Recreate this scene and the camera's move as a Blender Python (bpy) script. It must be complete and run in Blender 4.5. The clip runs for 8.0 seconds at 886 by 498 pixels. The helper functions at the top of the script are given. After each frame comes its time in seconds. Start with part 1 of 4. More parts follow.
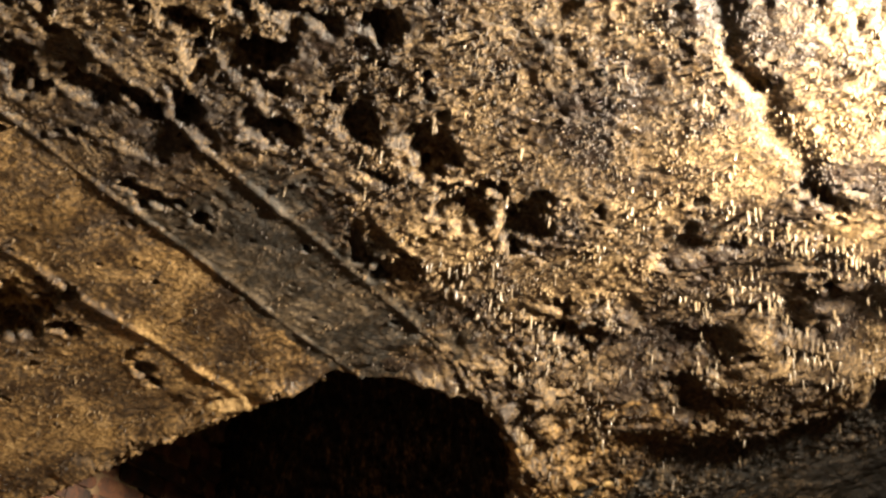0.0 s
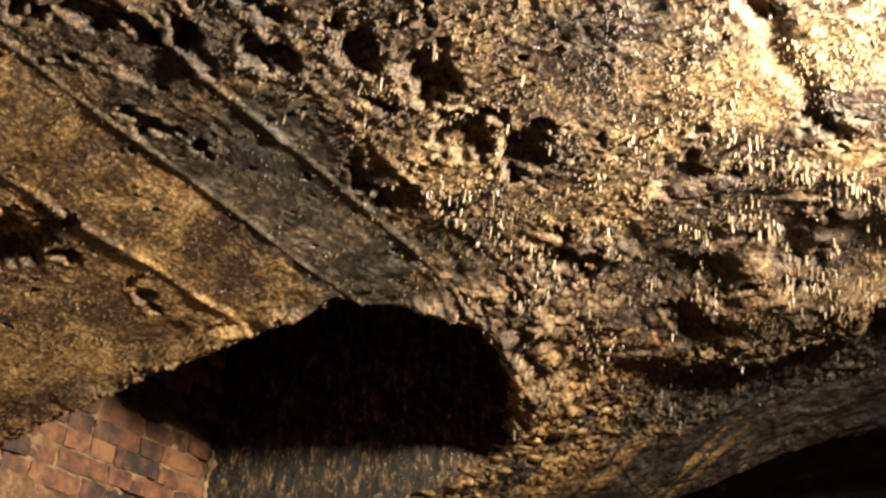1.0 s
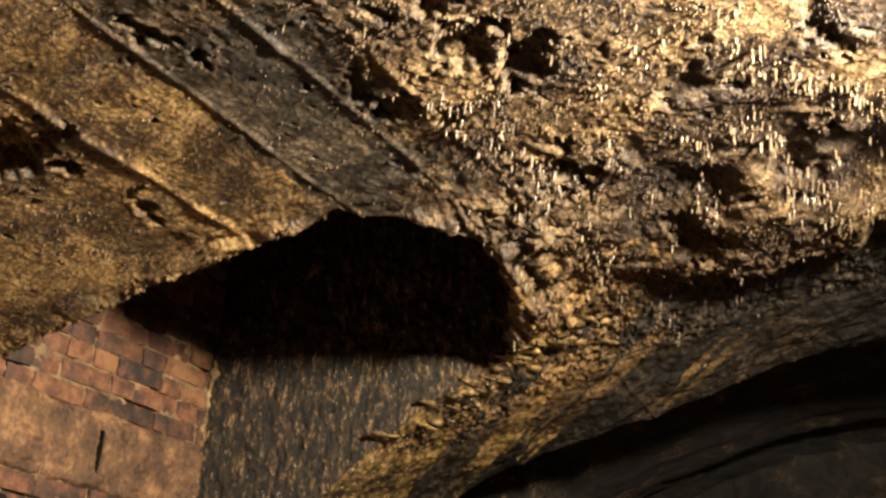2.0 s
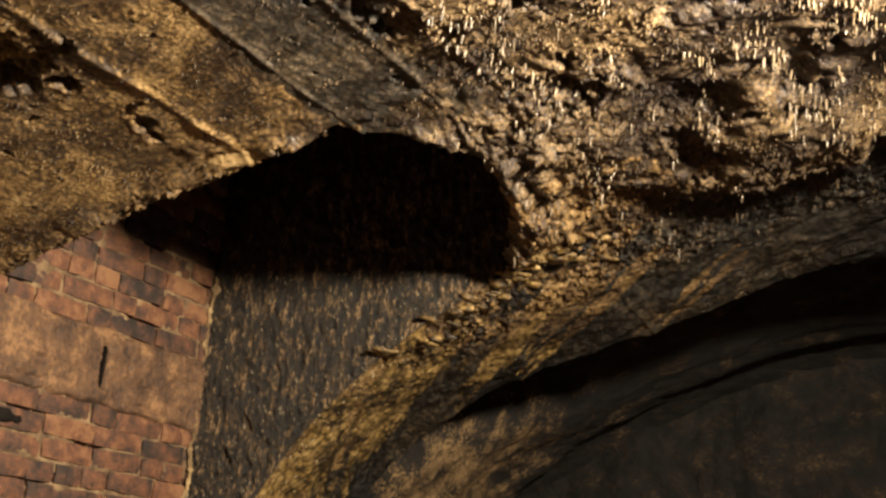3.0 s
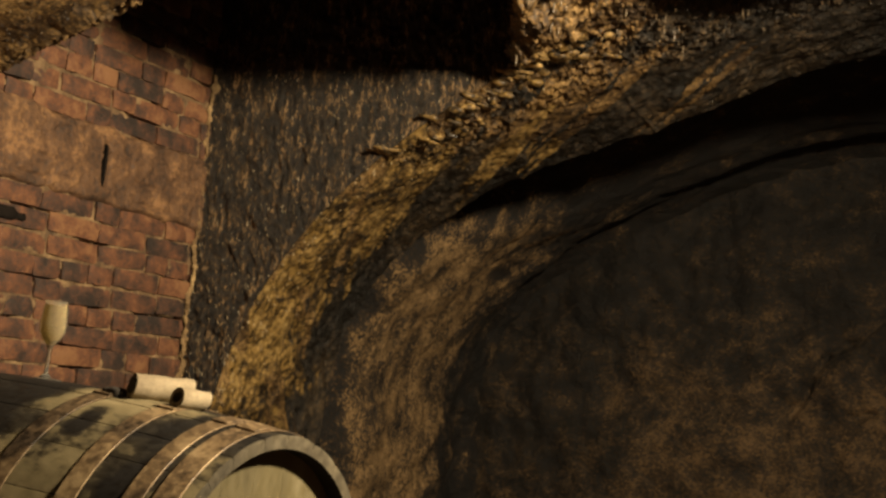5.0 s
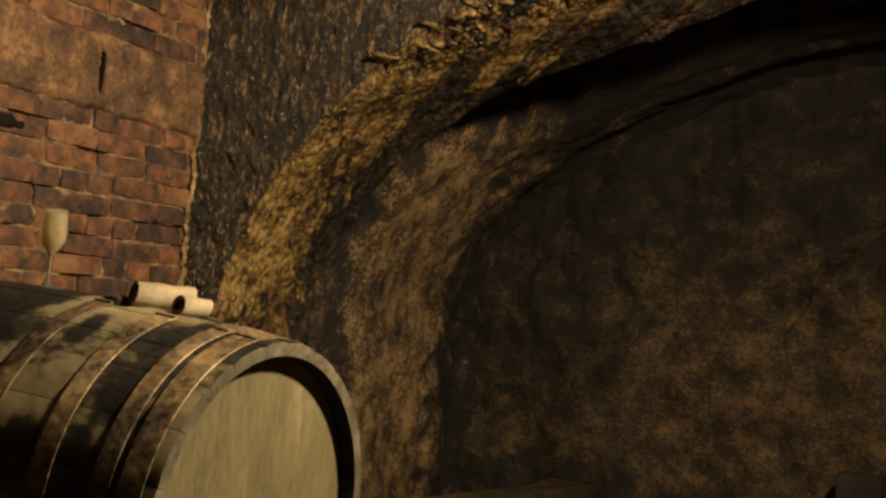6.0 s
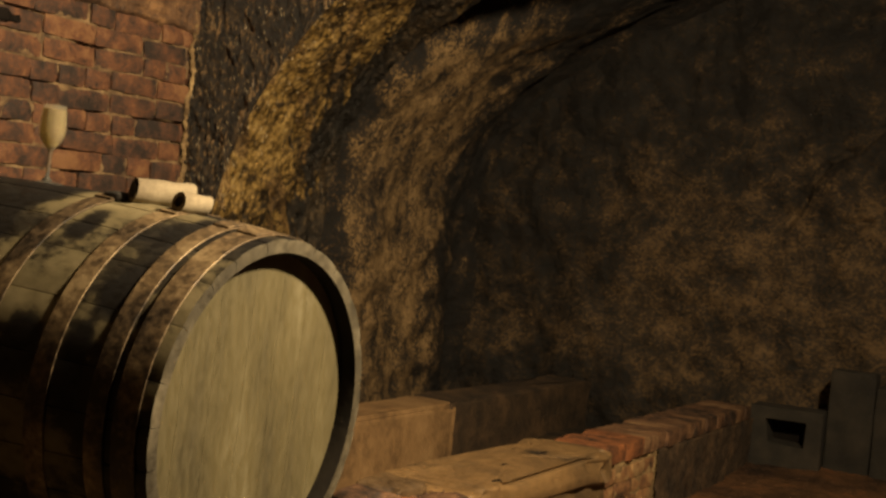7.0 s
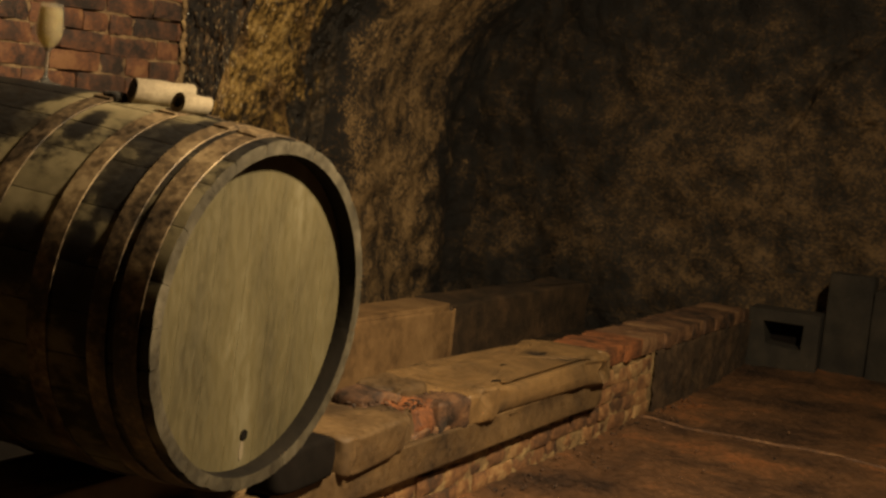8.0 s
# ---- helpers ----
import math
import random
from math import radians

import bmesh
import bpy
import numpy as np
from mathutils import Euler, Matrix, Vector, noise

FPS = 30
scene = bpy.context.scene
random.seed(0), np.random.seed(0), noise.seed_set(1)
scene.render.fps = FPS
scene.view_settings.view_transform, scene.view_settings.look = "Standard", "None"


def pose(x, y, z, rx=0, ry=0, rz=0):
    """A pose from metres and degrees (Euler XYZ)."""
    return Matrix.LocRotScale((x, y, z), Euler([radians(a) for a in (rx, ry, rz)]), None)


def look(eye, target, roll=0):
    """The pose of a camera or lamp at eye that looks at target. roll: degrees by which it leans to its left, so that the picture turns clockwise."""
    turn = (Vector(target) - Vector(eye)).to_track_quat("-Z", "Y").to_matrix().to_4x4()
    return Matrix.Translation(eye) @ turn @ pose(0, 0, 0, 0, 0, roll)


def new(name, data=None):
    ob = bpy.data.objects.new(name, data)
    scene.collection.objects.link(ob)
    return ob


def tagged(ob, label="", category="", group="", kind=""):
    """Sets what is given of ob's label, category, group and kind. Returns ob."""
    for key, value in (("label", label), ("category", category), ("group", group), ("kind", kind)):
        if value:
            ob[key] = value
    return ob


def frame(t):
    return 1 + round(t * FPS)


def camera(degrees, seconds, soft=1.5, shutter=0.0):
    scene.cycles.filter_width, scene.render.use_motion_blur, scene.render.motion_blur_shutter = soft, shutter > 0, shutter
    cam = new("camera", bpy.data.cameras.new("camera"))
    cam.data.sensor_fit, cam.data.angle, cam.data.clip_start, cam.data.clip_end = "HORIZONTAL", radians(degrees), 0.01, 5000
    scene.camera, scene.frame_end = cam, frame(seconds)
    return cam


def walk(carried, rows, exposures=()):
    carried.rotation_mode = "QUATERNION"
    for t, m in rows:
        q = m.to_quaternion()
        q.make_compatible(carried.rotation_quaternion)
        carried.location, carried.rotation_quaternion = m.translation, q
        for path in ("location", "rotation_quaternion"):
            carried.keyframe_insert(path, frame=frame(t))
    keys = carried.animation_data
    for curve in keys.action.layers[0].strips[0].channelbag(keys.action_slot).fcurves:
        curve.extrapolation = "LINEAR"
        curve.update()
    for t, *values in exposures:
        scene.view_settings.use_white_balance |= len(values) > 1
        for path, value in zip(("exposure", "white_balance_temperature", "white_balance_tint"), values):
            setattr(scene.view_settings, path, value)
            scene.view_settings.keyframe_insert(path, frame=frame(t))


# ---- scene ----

# camera: a tripod head tilting down from the vault to the barrel
EYE, LEAN, TURN = 1.0, -5.0, 27.42
cam = camera(38.0, 8.0, soft=2.7)
ROWS = [
    (0.0, 27.68, -0.05, 0.00), (0.5, 26.18, -0.04, 0.03), (1.0, 24.46, -0.04, 0.06), (1.5, 22.41, -0.03, 0.08),
    (3.0, 16.82, -0.01, 0.11), (3.5, 14.40, 0.00, 0.12), (4.0, 11.49, 0.00, 0.09), (4.5, 9.64, 0.01, 0.11),
    (6.0, 3.81, 0.00, 0.24), (6.5, 1.63, -0.01, 0.34), (7.0, -0.74, -0.02, 0.48), (7.5, -2.84, -0.03, 0.58), (8.0, -5.10, -0.04, 0.68),
]
walk(cam, [(t, pose(0, 0, EYE, 0, LEAN, TURN) @ pose(0, 0, 0, 90 + p, 0, y) @ pose(0, 0, 0, 0, 0, r)) for t, p, y, r in ROWS],
     exposures=[(0.0, 0.95, 5350, 10), (1.0, 1.05, 5350, 10), (3.0, 0.9, 5350, 10), (4.5, 0.5, 5850, 10), (6.0, 0.22, 6400, 10), (7.5, 0.24, 6500, 10), (8.0, -0.05, 6500, 10)])

# light: one warm cellar lamp under the vault, hardly any other light
world = bpy.data.worlds.new("cellar_air")
scene.world = world
world.use_nodes = True
world.node_tree.nodes["Background"].inputs[0].default_value = (1.0, 0.75, 0.45, 1)
world.node_tree.nodes["Background"].inputs[1].default_value = 0.004
lamp = bpy.data.lights.new("cellar_lamp", "AREA")
lamp.shape, lamp.size, lamp.energy, lamp.color = "DISK", 0.22, 172.0, (1.0, 0.77, 0.475)
lamp_ob = new("cellar_lamp", lamp)
lamp_ob.matrix_world = look((0.30, 2.13, 2.365), (-2.0, 2.70, 1.85))


# ---- numbers and small helpers ----
def smooth(a, b, x):
    k = np.clip((x - a) / (b - a), 0, 1)
    return k * k * (3 - 2 * k)


def grain(x, y, seed=0):
    """Smooth noise of two coordinates, about -1 to 1."""
    x, y = np.asarray(x, float), np.asarray(y, float)
    xi, yi = np.floor(x), np.floor(y)
    fx, fy = x - xi, y - yi
    fx, fy = fx * fx * fx * (fx * (fx * 6 - 15) + 10), fy * fy * fy * (fy * (fy * 6 - 15) + 10)

    def corner(a, b):
        h = np.sin((xi + a) * 127.1 + (yi + b) * 311.7 + seed * 74.7) * 43758.5453
        g = (h - np.floor(h)) * 2 * np.pi
        return np.cos(g) * (x - xi - a) + np.sin(g) * (y - yi - b)

    low = corner(0, 0) * (1 - fx) + corner(1, 0) * fx
    high = corner(0, 1) * (1 - fx) + corner(1, 1) * fx
    return (low * (1 - fy) + high * fy) * 1.5


def layers(x, y, seed=0, octaves=4, gain=0.5):
    total, size = 0, 1.0
    for k in range(octaves):
        total = total + size * grain(x * 2 ** k, y * 2 ** k, seed + 13 * k)
        size *= gain
    return total


def grid_mesh(name, points, material, keep=None, flip=False):
    """A sheet from an array of points (rows, columns, 3); keep: which cells have a face."""
    n, m = points.shape[:2]
    index = np.arange(n * m).reshape(n, m)
    quads = np.stack([index[:-1, :-1], index[1:, :-1], index[1:, 1:], index[:-1, 1:]], -1)
    quads = quads[keep] if keep is not None else quads.reshape(-1, 4)
    if flip:
        quads = quads[:, ::-1]
    used, inverse = np.unique(quads, return_inverse=True)
    mesh = bpy.data.meshes.new(name)
    mesh.from_pydata(points.reshape(-1, 3)[used].tolist(), [], inverse.reshape(quads.shape).tolist())
    mesh.materials.append(material)
    mesh.shade_smooth()
    return mesh


def part(name, bm, material, parent=None, label="", soft=False):
    mesh = bpy.data.meshes.new(name)
    bm.to_mesh(mesh)
    bm.free()
    mesh.materials.append(material)
    if soft:
        mesh.shade_smooth()
        mesh.set_sharp_from_angle(angle=radians(38))
    ob = new(name, mesh)
    ob.parent = parent
    return tagged(ob, label)


def box(x0, x1, y0, y1, z0, z1, bevel=0.0, wobble=0.0, cuts=0, seed=0):
    """A block with soft edges and uneven faces."""
    bm = bmesh.new()
    bmesh.ops.create_cube(bm, size=1)
    for v in bm.verts:
        v.co = Vector(((x0 + x1) / 2 + v.co.x * (x1 - x0), (y0 + y1) / 2 + v.co.y * (y1 - y0), (z0 + z1) / 2 + v.co.z * (z1 - z0)))
    if bevel:
        bmesh.ops.bevel(bm, geom=bm.edges[:], offset=bevel, segments=2 if cuts else 1, affect="EDGES")
    if cuts:
        bmesh.ops.subdivide_edges(bm, edges=[e for e in bm.edges if e.calc_length() > 0.03], cuts=cuts, use_grid_fill=True)
    if wobble:
        for v in bm.verts:
            p = v.co * 9 + Vector((seed * 3.7, seed, 0))
            v.co += Vector((noise.noise(p), noise.noise(p + Vector((31, 0, 0))), noise.noise(p + Vector((0, 57, 0))))) * wobble
            p = v.co * 32
            v.co += Vector((noise.noise(p), noise.noise(p + Vector((31, 0, 0))), noise.noise(p + Vector((0, 57, 0))))) * wobble * 0.4
    return bm


def stone(x0, x1, y0, y1, z0, z1, seed, rough=0.012, square=0.24):
    """A worn block: a squared-off ball with chipped, uneven faces."""
    bm = bmesh.new()
    nu, nv = 72, 30

    def bend(c):
        return math.copysign(abs(c) ** square, c)

    rings = []
    for i in range(nv + 1):
        v = math.pi * (i / nv - 0.5)
        ring_verts = []
        for k in range(nu):
            u = math.tau * (k + 0.5) / nu
            p = Vector(((x0 + x1) / 2 + (x1 - x0) / 2 * bend(math.cos(v)) * bend(math.cos(u)), (y0 + y1) / 2 + (y1 - y0) / 2 * bend(math.cos(v)) * bend(math.sin(u)), (z0 + z1) / 2 + (z1 - z0) / 2 * bend(math.sin(v))))
            q = p * 5 + Vector((seed * 7.3, seed, 0))
            shift = Vector((noise.noise(q), noise.noise(q + Vector((31, 0, 0))), 0.6 * noise.noise(q + Vector((0, 57, 0)))))
            q = p * 26 + Vector((seed, 0, 0))
            shift += 0.45 * Vector((noise.noise(q), noise.noise(q + Vector((31, 0, 0))), 0.6 * noise.noise(q + Vector((0, 57, 0)))))
            chip = max(0.0, noise.noise(p * 17 + Vector((seed * 2.1, 0, 0))) - 0.15)
            middle = Vector(((x0 + x1) / 2, p.y, (z0 + z1) / 2))
            ring_verts.append(bm.verts.new(p + rough * shift + (middle - p).normalized() * rough * 2.2 * chip))
        rings.append(ring_verts)
    for p, q in zip(rings, rings[1:]):
        for k in range(nu):
            bm.faces.new((p[k - 1], p[k], q[k], q[k - 1]))
    bm.faces.new(rings[0][::-1])
    bm.faces.new(rings[-1])
    bmesh.ops.recalc_face_normals(bm, faces=bm.faces)
    return bm


# ---- materials ----
def surface(name, colours, scale=4.0, rough=(0.5, 0.9), bump=0.3, fine=60.0, stretch=(1, 1, 1), metal=0.0, coat=0.0, vary=0.0, stops=None, depth=0.01, detail=8.0, spec=0.5, fleck=0.35, shade_stain=0.0):
    """Mottled material: colours run over a noise; a second, finer noise gives grain, gloss and relief."""
    mat = bpy.data.materials.new(name)
    mat.use_nodes = True
    tree = mat.node_tree
    n, link = tree.nodes, tree.links.new
    shader = n["Principled BSDF"]
    co = n.new("ShaderNodeTexCoord")
    mapping = n.new("ShaderNodeMapping")
    mapping.inputs["Scale"].default_value = stretch
    link(co.outputs["Object"], mapping.inputs["Vector"])
    big = n.new("ShaderNodeTexNoise")
    big.inputs["Scale"].default_value, big.inputs["Detail"].default_value, big.inputs["Roughness"].default_value = scale, detail, 0.62
    link(mapping.outputs["Vector"], big.inputs["Vector"])
    small = n.new("ShaderNodeTexNoise")
    small.inputs["Scale"].default_value, small.inputs["Detail"].default_value, small.inputs["Roughness"].default_value = fine, 6, 0.65
    link(mapping.outputs["Vector"], small.inputs["Vector"])
    mixed = n.new("ShaderNodeMath")
    mixed.operation = "MULTIPLY_ADD"
    link(small.outputs["Fac"], mixed.inputs[0])
    mixed.inputs[1].default_value = fleck
    link(big.outputs["Fac"], mixed.inputs[2])
    shift = n.new("ShaderNodeMath")
    shift.operation = "ADD"
    link(mixed.outputs[0], shift.inputs[0])
    shift.inputs[1].default_value = -fleck / 2
    source = shift
    if vary:
        info = n.new("ShaderNodeObjectInfo")
        wander = n.new("ShaderNodeVectorMath")
        wander.operation = "SCALE"
        wander.inputs[0].default_value = (37.0, 53.0, 71.0)
        link(info.outputs["Random"], wander.inputs["Scale"])
        link(wander.outputs["Vector"], mapping.inputs["Location"])
        spread = n.new("ShaderNodeMath")
        spread.operation = "MULTIPLY_ADD"
        link(info.outputs["Random"], spread.inputs[0])
        spread.inputs[1].default_value = vary
        link(shift.outputs[0], spread.inputs[2])
        source = n.new("ShaderNodeMath")
        source.operation = "ADD"
        link(spread.outputs[0], source.inputs[0])
        source.inputs[1].default_value = -vary / 2
    # Attribute darkens the ramp: painted shade on walls, dark areas on staves.
    if shade_stain:
        dark_mark = n.new("ShaderNodeAttribute")
        dark_mark.attribute_name = "shade_stain"
        darkened = n.new("ShaderNodeMath")
        darkened.operation = "MULTIPLY_ADD"
        link(dark_mark.outputs["Fac"], darkened.inputs[0])
        darkened.inputs[1].default_value = -shade_stain
        link(source.outputs[0], darkened.inputs[2])
        source = darkened
    ramp = n.new("ShaderNodeValToRGB")
    stops = stops or [0.3 + 0.4 * i / (len(colours) - 1) for i in range(len(colours))]
    while len(ramp.color_ramp.elements) < len(colours):
        ramp.color_ramp.elements.new(0.5)
    for element, stop, colour in zip(ramp.color_ramp.elements, stops, colours):
        element.position, element.color = stop, (*colour, 1)
    link(source.outputs[0], ramp.inputs["Fac"])
    link(ramp.outputs["Color"], shader.inputs["Base Color"])
    gloss = n.new("ShaderNodeMapRange")
    gloss.inputs["From Min"].default_value, gloss.inputs["From Max"].default_value = 0.35, 0.65
    gloss.inputs["To Min"].default_value, gloss.inputs["To Max"].default_value = rough
    link(small.outputs["Fac"], gloss.inputs["Value"])
    link(gloss.outputs["Result"], shader.inputs["Roughness"])
    shader.inputs["Metallic"].default_value = metal
    shader.inputs["Specular IOR Level"].default_value = spec
    shader.inputs["Coat Weight"].default_value = coat
    shader.inputs["Coat Roughness"].default_value = 0.12
    relief = n.new("ShaderNodeBump")
    relief.inputs["Strength"].default_value, relief.inputs["Distance"].default_value = bump, depth
    link(mixed.outputs[0], relief.inputs["Height"])
    link(relief.outputs["Normal"], shader.inputs["Normal"])
    link(relief.outputs["Normal"], shader.inputs["Coat Normal"])
    return mat


def crust(name, colours, stops, crumb=46.0, bump=0.8, wet=0.08, tone=2.6):
    """Rough rock: crumbs of two sizes stand out pale from darker hollows, wet in places."""
    mat = bpy.data.materials.new(name)
    mat.use_nodes = True
    tree = mat.node_tree
    n, link = tree.nodes, tree.links.new
    shader = n["Principled BSDF"]
    co = n.new("ShaderNodeTexCoord")

    def cloud(scale, detail, source=None):
        node = n.new("ShaderNodeTexNoise")
        node.inputs["Scale"].default_value, node.inputs["Detail"].default_value, node.inputs["Roughness"].default_value = scale, detail, 0.66
        link(source or co.outputs["Object"], node.inputs["Vector"])
        return node

    def calc(kind, a, b, c=None):
        node = n.new("ShaderNodeMath")
        node.operation = kind
        for slot, value in zip(node.inputs, (a, b, c)):
            if isinstance(value, (int, float)):
                slot.default_value = value
            elif value is not None:
                link(value, slot)
        return node.outputs[0]

    warp = cloud(24, 3)
    pull = n.new("ShaderNodeVectorMath")
    pull.operation = "MULTIPLY_ADD"
    link(warp.outputs["Color"], pull.inputs[0])
    pull.inputs[1].default_value = (0.03, 0.03, 0.03)
    link(co.outputs["Object"], pull.inputs[2])
    cells = n.new("ShaderNodeTexVoronoi")
    cells.feature = "SMOOTH_F1"
    cells.inputs["Scale"].default_value, cells.inputs["Smoothness"].default_value = crumb, 0.35
    link(pull.outputs["Vector"], cells.inputs["Vector"])
    grit, broad, middle = cloud(210, 4), cloud(tone, 5), cloud(17, 5)
    lump = calc("MULTIPLY_ADD", cells.outputs["Distance"], -0.7, 0.75)
    height = calc("MULTIPLY_ADD", grit.outputs["Fac"], 0.75, lump)
    height = calc("MULTIPLY_ADD", middle.outputs["Fac"], 0.45, height)
    shade = calc("MULTIPLY_ADD", broad.outputs["Fac"], 0.75, calc("MULTIPLY", middle.outputs["Fac"], 0.45))
    shade = calc("MULTIPLY_ADD", grit.outputs["Fac"], 0.5, shade)
    shade = calc("MULTIPLY_ADD", lump, 0.40, calc("ADD", shade, -0.55))
    ramp = n.new("ShaderNodeValToRGB")
    while len(ramp.color_ramp.elements) < len(colours):
        ramp.color_ramp.elements.new(0.5)
    for element, stop, colour in zip(ramp.color_ramp.elements, stops, colours):
        element.position, element.color = stop, (*colour, 1)
    link(shade, ramp.inputs["Fac"])
    link(ramp.outputs["Color"], shader.inputs["Base Color"])
    gloss = n.new("ShaderNodeMapRange")
    gloss.inputs["From Min"].default_value, gloss.inputs["From Max"].default_value = 0.35, 0.65
    gloss.inputs["To Min"].default_value, gloss.inputs["To Max"].default_value = 0.25, 0.8
    link(middle.outputs["Fac"], gloss.inputs["Value"])
    link(gloss.outputs["Result"], shader.inputs["Roughness"])
    shader.inputs["Coat Weight"].default_value, shader.inputs["Coat Roughness"].default_value = wet, 0.15
    relief_node = n.new("ShaderNodeBump")
    relief_node.inputs["Strength"].default_value, relief_node.inputs["Distance"].default_value = bump, 0.010
    link(height, relief_node.inputs["Height"])
    link(relief_node.outputs["Normal"], shader.inputs["Normal"])
    link(relief_node.outputs["Normal"], shader.inputs["Coat Normal"])
    return mat


rock = crust("sooty_wet_rock", [(0.019, 0.012, 0.008), (0.058, 0.037, 0.017), (0.145, 0.092, 0.037), (0.28, 0.195, 0.09)], [0.36, 0.46, 0.56, 0.68], crumb=92, bump=0.65)
grey_rock = crust("grey_sooty_rock", [(0.016, 0.014, 0.011), (0.032, 0.023, 0.013), (0.064, 0.044, 0.023), (0.16, 0.118, 0.066)], [0.36, 0.46, 0.56, 0.68], crumb=60, bump=0.6)
warm_rock = crust("warm_lime_rock", [(0.034, 0.021, 0.011), (0.115, 0.070, 0.027), (0.26, 0.158, 0.052), (0.40, 0.27, 0.11)], [0.36, 0.46, 0.56, 0.68], crumb=70, bump=0.6, tone=4.0)
ochre = crust("ochre_lime_rock", [(0.018, 0.013, 0.008), (0.085, 0.054, 0.019), (0.27, 0.170, 0.048), (0.44, 0.32, 0.125)], [0.35, 0.43, 0.54, 0.70], crumb=38, bump=0.25, tone=3.0)
shaded_rock = crust("shaded_glinting_rock", [(0.008, 0.007, 0.005), (0.018, 0.014, 0.009), (0.045, 0.031, 0.016), (0.16, 0.11, 0.055)], [0.36, 0.46, 0.56, 0.68], crumb=44, bump=0.9)
side_wall = surface("ochre_stained_plaster", [(0.005, 0.004, 0.003), (0.015, 0.010, 0.006), (0.090, 0.057, 0.025), (0.235, 0.147, 0.060), (0.36, 0.235, 0.105)], scale=7, rough=(0.6, 0.95), bump=0.8, fine=75, depth=0.014, stretch=(1, 1.3, 0.8), fleck=1.1, stops=[0.18, 0.34, 0.45, 0.55, 0.72], shade_stain=0.26)
cellar_wall = surface("mouldy_cellar_plaster", [(0.005, 0.004, 0.003), (0.014, 0.010, 0.006), (0.040, 0.026, 0.013), (0.082, 0.051, 0.023), (0.165, 0.104, 0.047)], scale=6.5, rough=(0.6, 0.95), bump=0.8, fine=60, depth=0.014, stretch=(0.9, 1, 1.1), fleck=1.1, stops=[0.18, 0.34, 0.45, 0.55, 0.72], shade_stain=0.22)
mortar = surface("lime_mortar", [(0.08, 0.050, 0.023), (0.24, 0.155, 0.066), (0.42, 0.29, 0.128)], scale=13, rough=(0.7, 0.95), bump=0.8, fine=90)
brick_mat = surface("old_red_brick", [(0.024, 0.016, 0.012), (0.066, 0.033, 0.020), (0.138, 0.057, 0.026), (0.22, 0.108, 0.046)], scale=13, rough=(0.55, 0.9), bump=0.9, fine=90, vary=0.27, depth=0.006, fleck=0.5)
wall_mortar = surface("brown_wall_mortar", [(0.05, 0.031, 0.017), (0.16, 0.100, 0.048), (0.32, 0.215, 0.105)], scale=13, rough=(0.7, 0.95), bump=0.8, fine=90)
# Palest ramp colour paints the glints of the dark arch face.
arch_rock = surface("streaked_arch_rock", [(0.007, 0.005, 0.003), (0.014, 0.010, 0.006), (0.055, 0.034, 0.015), (0.34, 0.215, 0.095)], scale=17, rough=(0.45, 0.85), bump=1.0, fine=75, depth=0.016, coat=0.04, fleck=1.1, stretch=(1.6, 1.0, 0.5), stops=[0.38, 0.48, 0.58, 0.74])
ledge_brick = surface("dusty_ledge_brick", [(0.06, 0.033, 0.018), (0.16, 0.075, 0.032), (0.27, 0.135, 0.052), (0.38, 0.24, 0.105)], scale=15, rough=(0.6, 0.9), bump=0.9, fine=80, vary=0.3, depth=0.008, fleck=0.5)
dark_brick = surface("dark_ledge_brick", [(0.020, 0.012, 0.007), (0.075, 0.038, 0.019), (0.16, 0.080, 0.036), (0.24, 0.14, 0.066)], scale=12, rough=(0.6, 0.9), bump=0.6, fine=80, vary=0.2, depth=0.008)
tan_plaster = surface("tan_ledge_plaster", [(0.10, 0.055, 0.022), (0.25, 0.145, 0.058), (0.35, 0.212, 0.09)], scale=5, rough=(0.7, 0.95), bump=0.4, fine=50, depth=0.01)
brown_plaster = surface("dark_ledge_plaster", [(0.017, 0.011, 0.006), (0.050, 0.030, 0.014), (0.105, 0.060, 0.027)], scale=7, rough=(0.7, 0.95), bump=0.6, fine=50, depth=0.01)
red_brick = surface("rust_red_brick", [(0.04, 0.020, 0.010), (0.17, 0.062, 0.021), (0.34, 0.120, 0.036)], scale=10, rough=(0.6, 0.9), bump=0.5, fine=80, vary=0.15)
slab_mat = surface("worn_stone_slab", [(0.018, 0.012, 0.008), (0.105, 0.063, 0.025), (0.185, 0.108, 0.040), (0.25, 0.150, 0.058)], scale=4.5, rough=(0.5, 0.8), bump=0.2, fine=50, depth=0.006, stops=[0.30, 0.37, 0.55, 0.70], fleck=0.25, detail=5)
stained_slab = surface("stained_stone_slab", [(0.014, 0.010, 0.007), (0.070, 0.042, 0.018), (0.125, 0.075, 0.030), (0.19, 0.116, 0.047)], scale=4, rough=(0.5, 0.8), bump=0.3, fine=60, depth=0.006, stops=[0.30, 0.40, 0.55, 0.70], fleck=0.3, detail=5)
floor_mat = surface("damp_brick_floor", [(0.024, 0.014, 0.009), (0.066, 0.034, 0.017), (0.125, 0.062, 0.027), (0.25, 0.096, 0.032)], scale=2.6, rough=(0.4, 0.75), bump=0.3, fine=45, depth=0.006, stops=[0.33, 0.43, 0.56, 0.70], fleck=0.35, detail=6)
plaster_mat = surface("smeared_plaster", [(0.035, 0.021, 0.013), (0.085, 0.044, 0.021), (0.135, 0.071, 0.032), (0.26, 0.14, 0.058)], scale=9, rough=(0.6, 0.9), bump=0.9, fine=60, fleck=0.7)
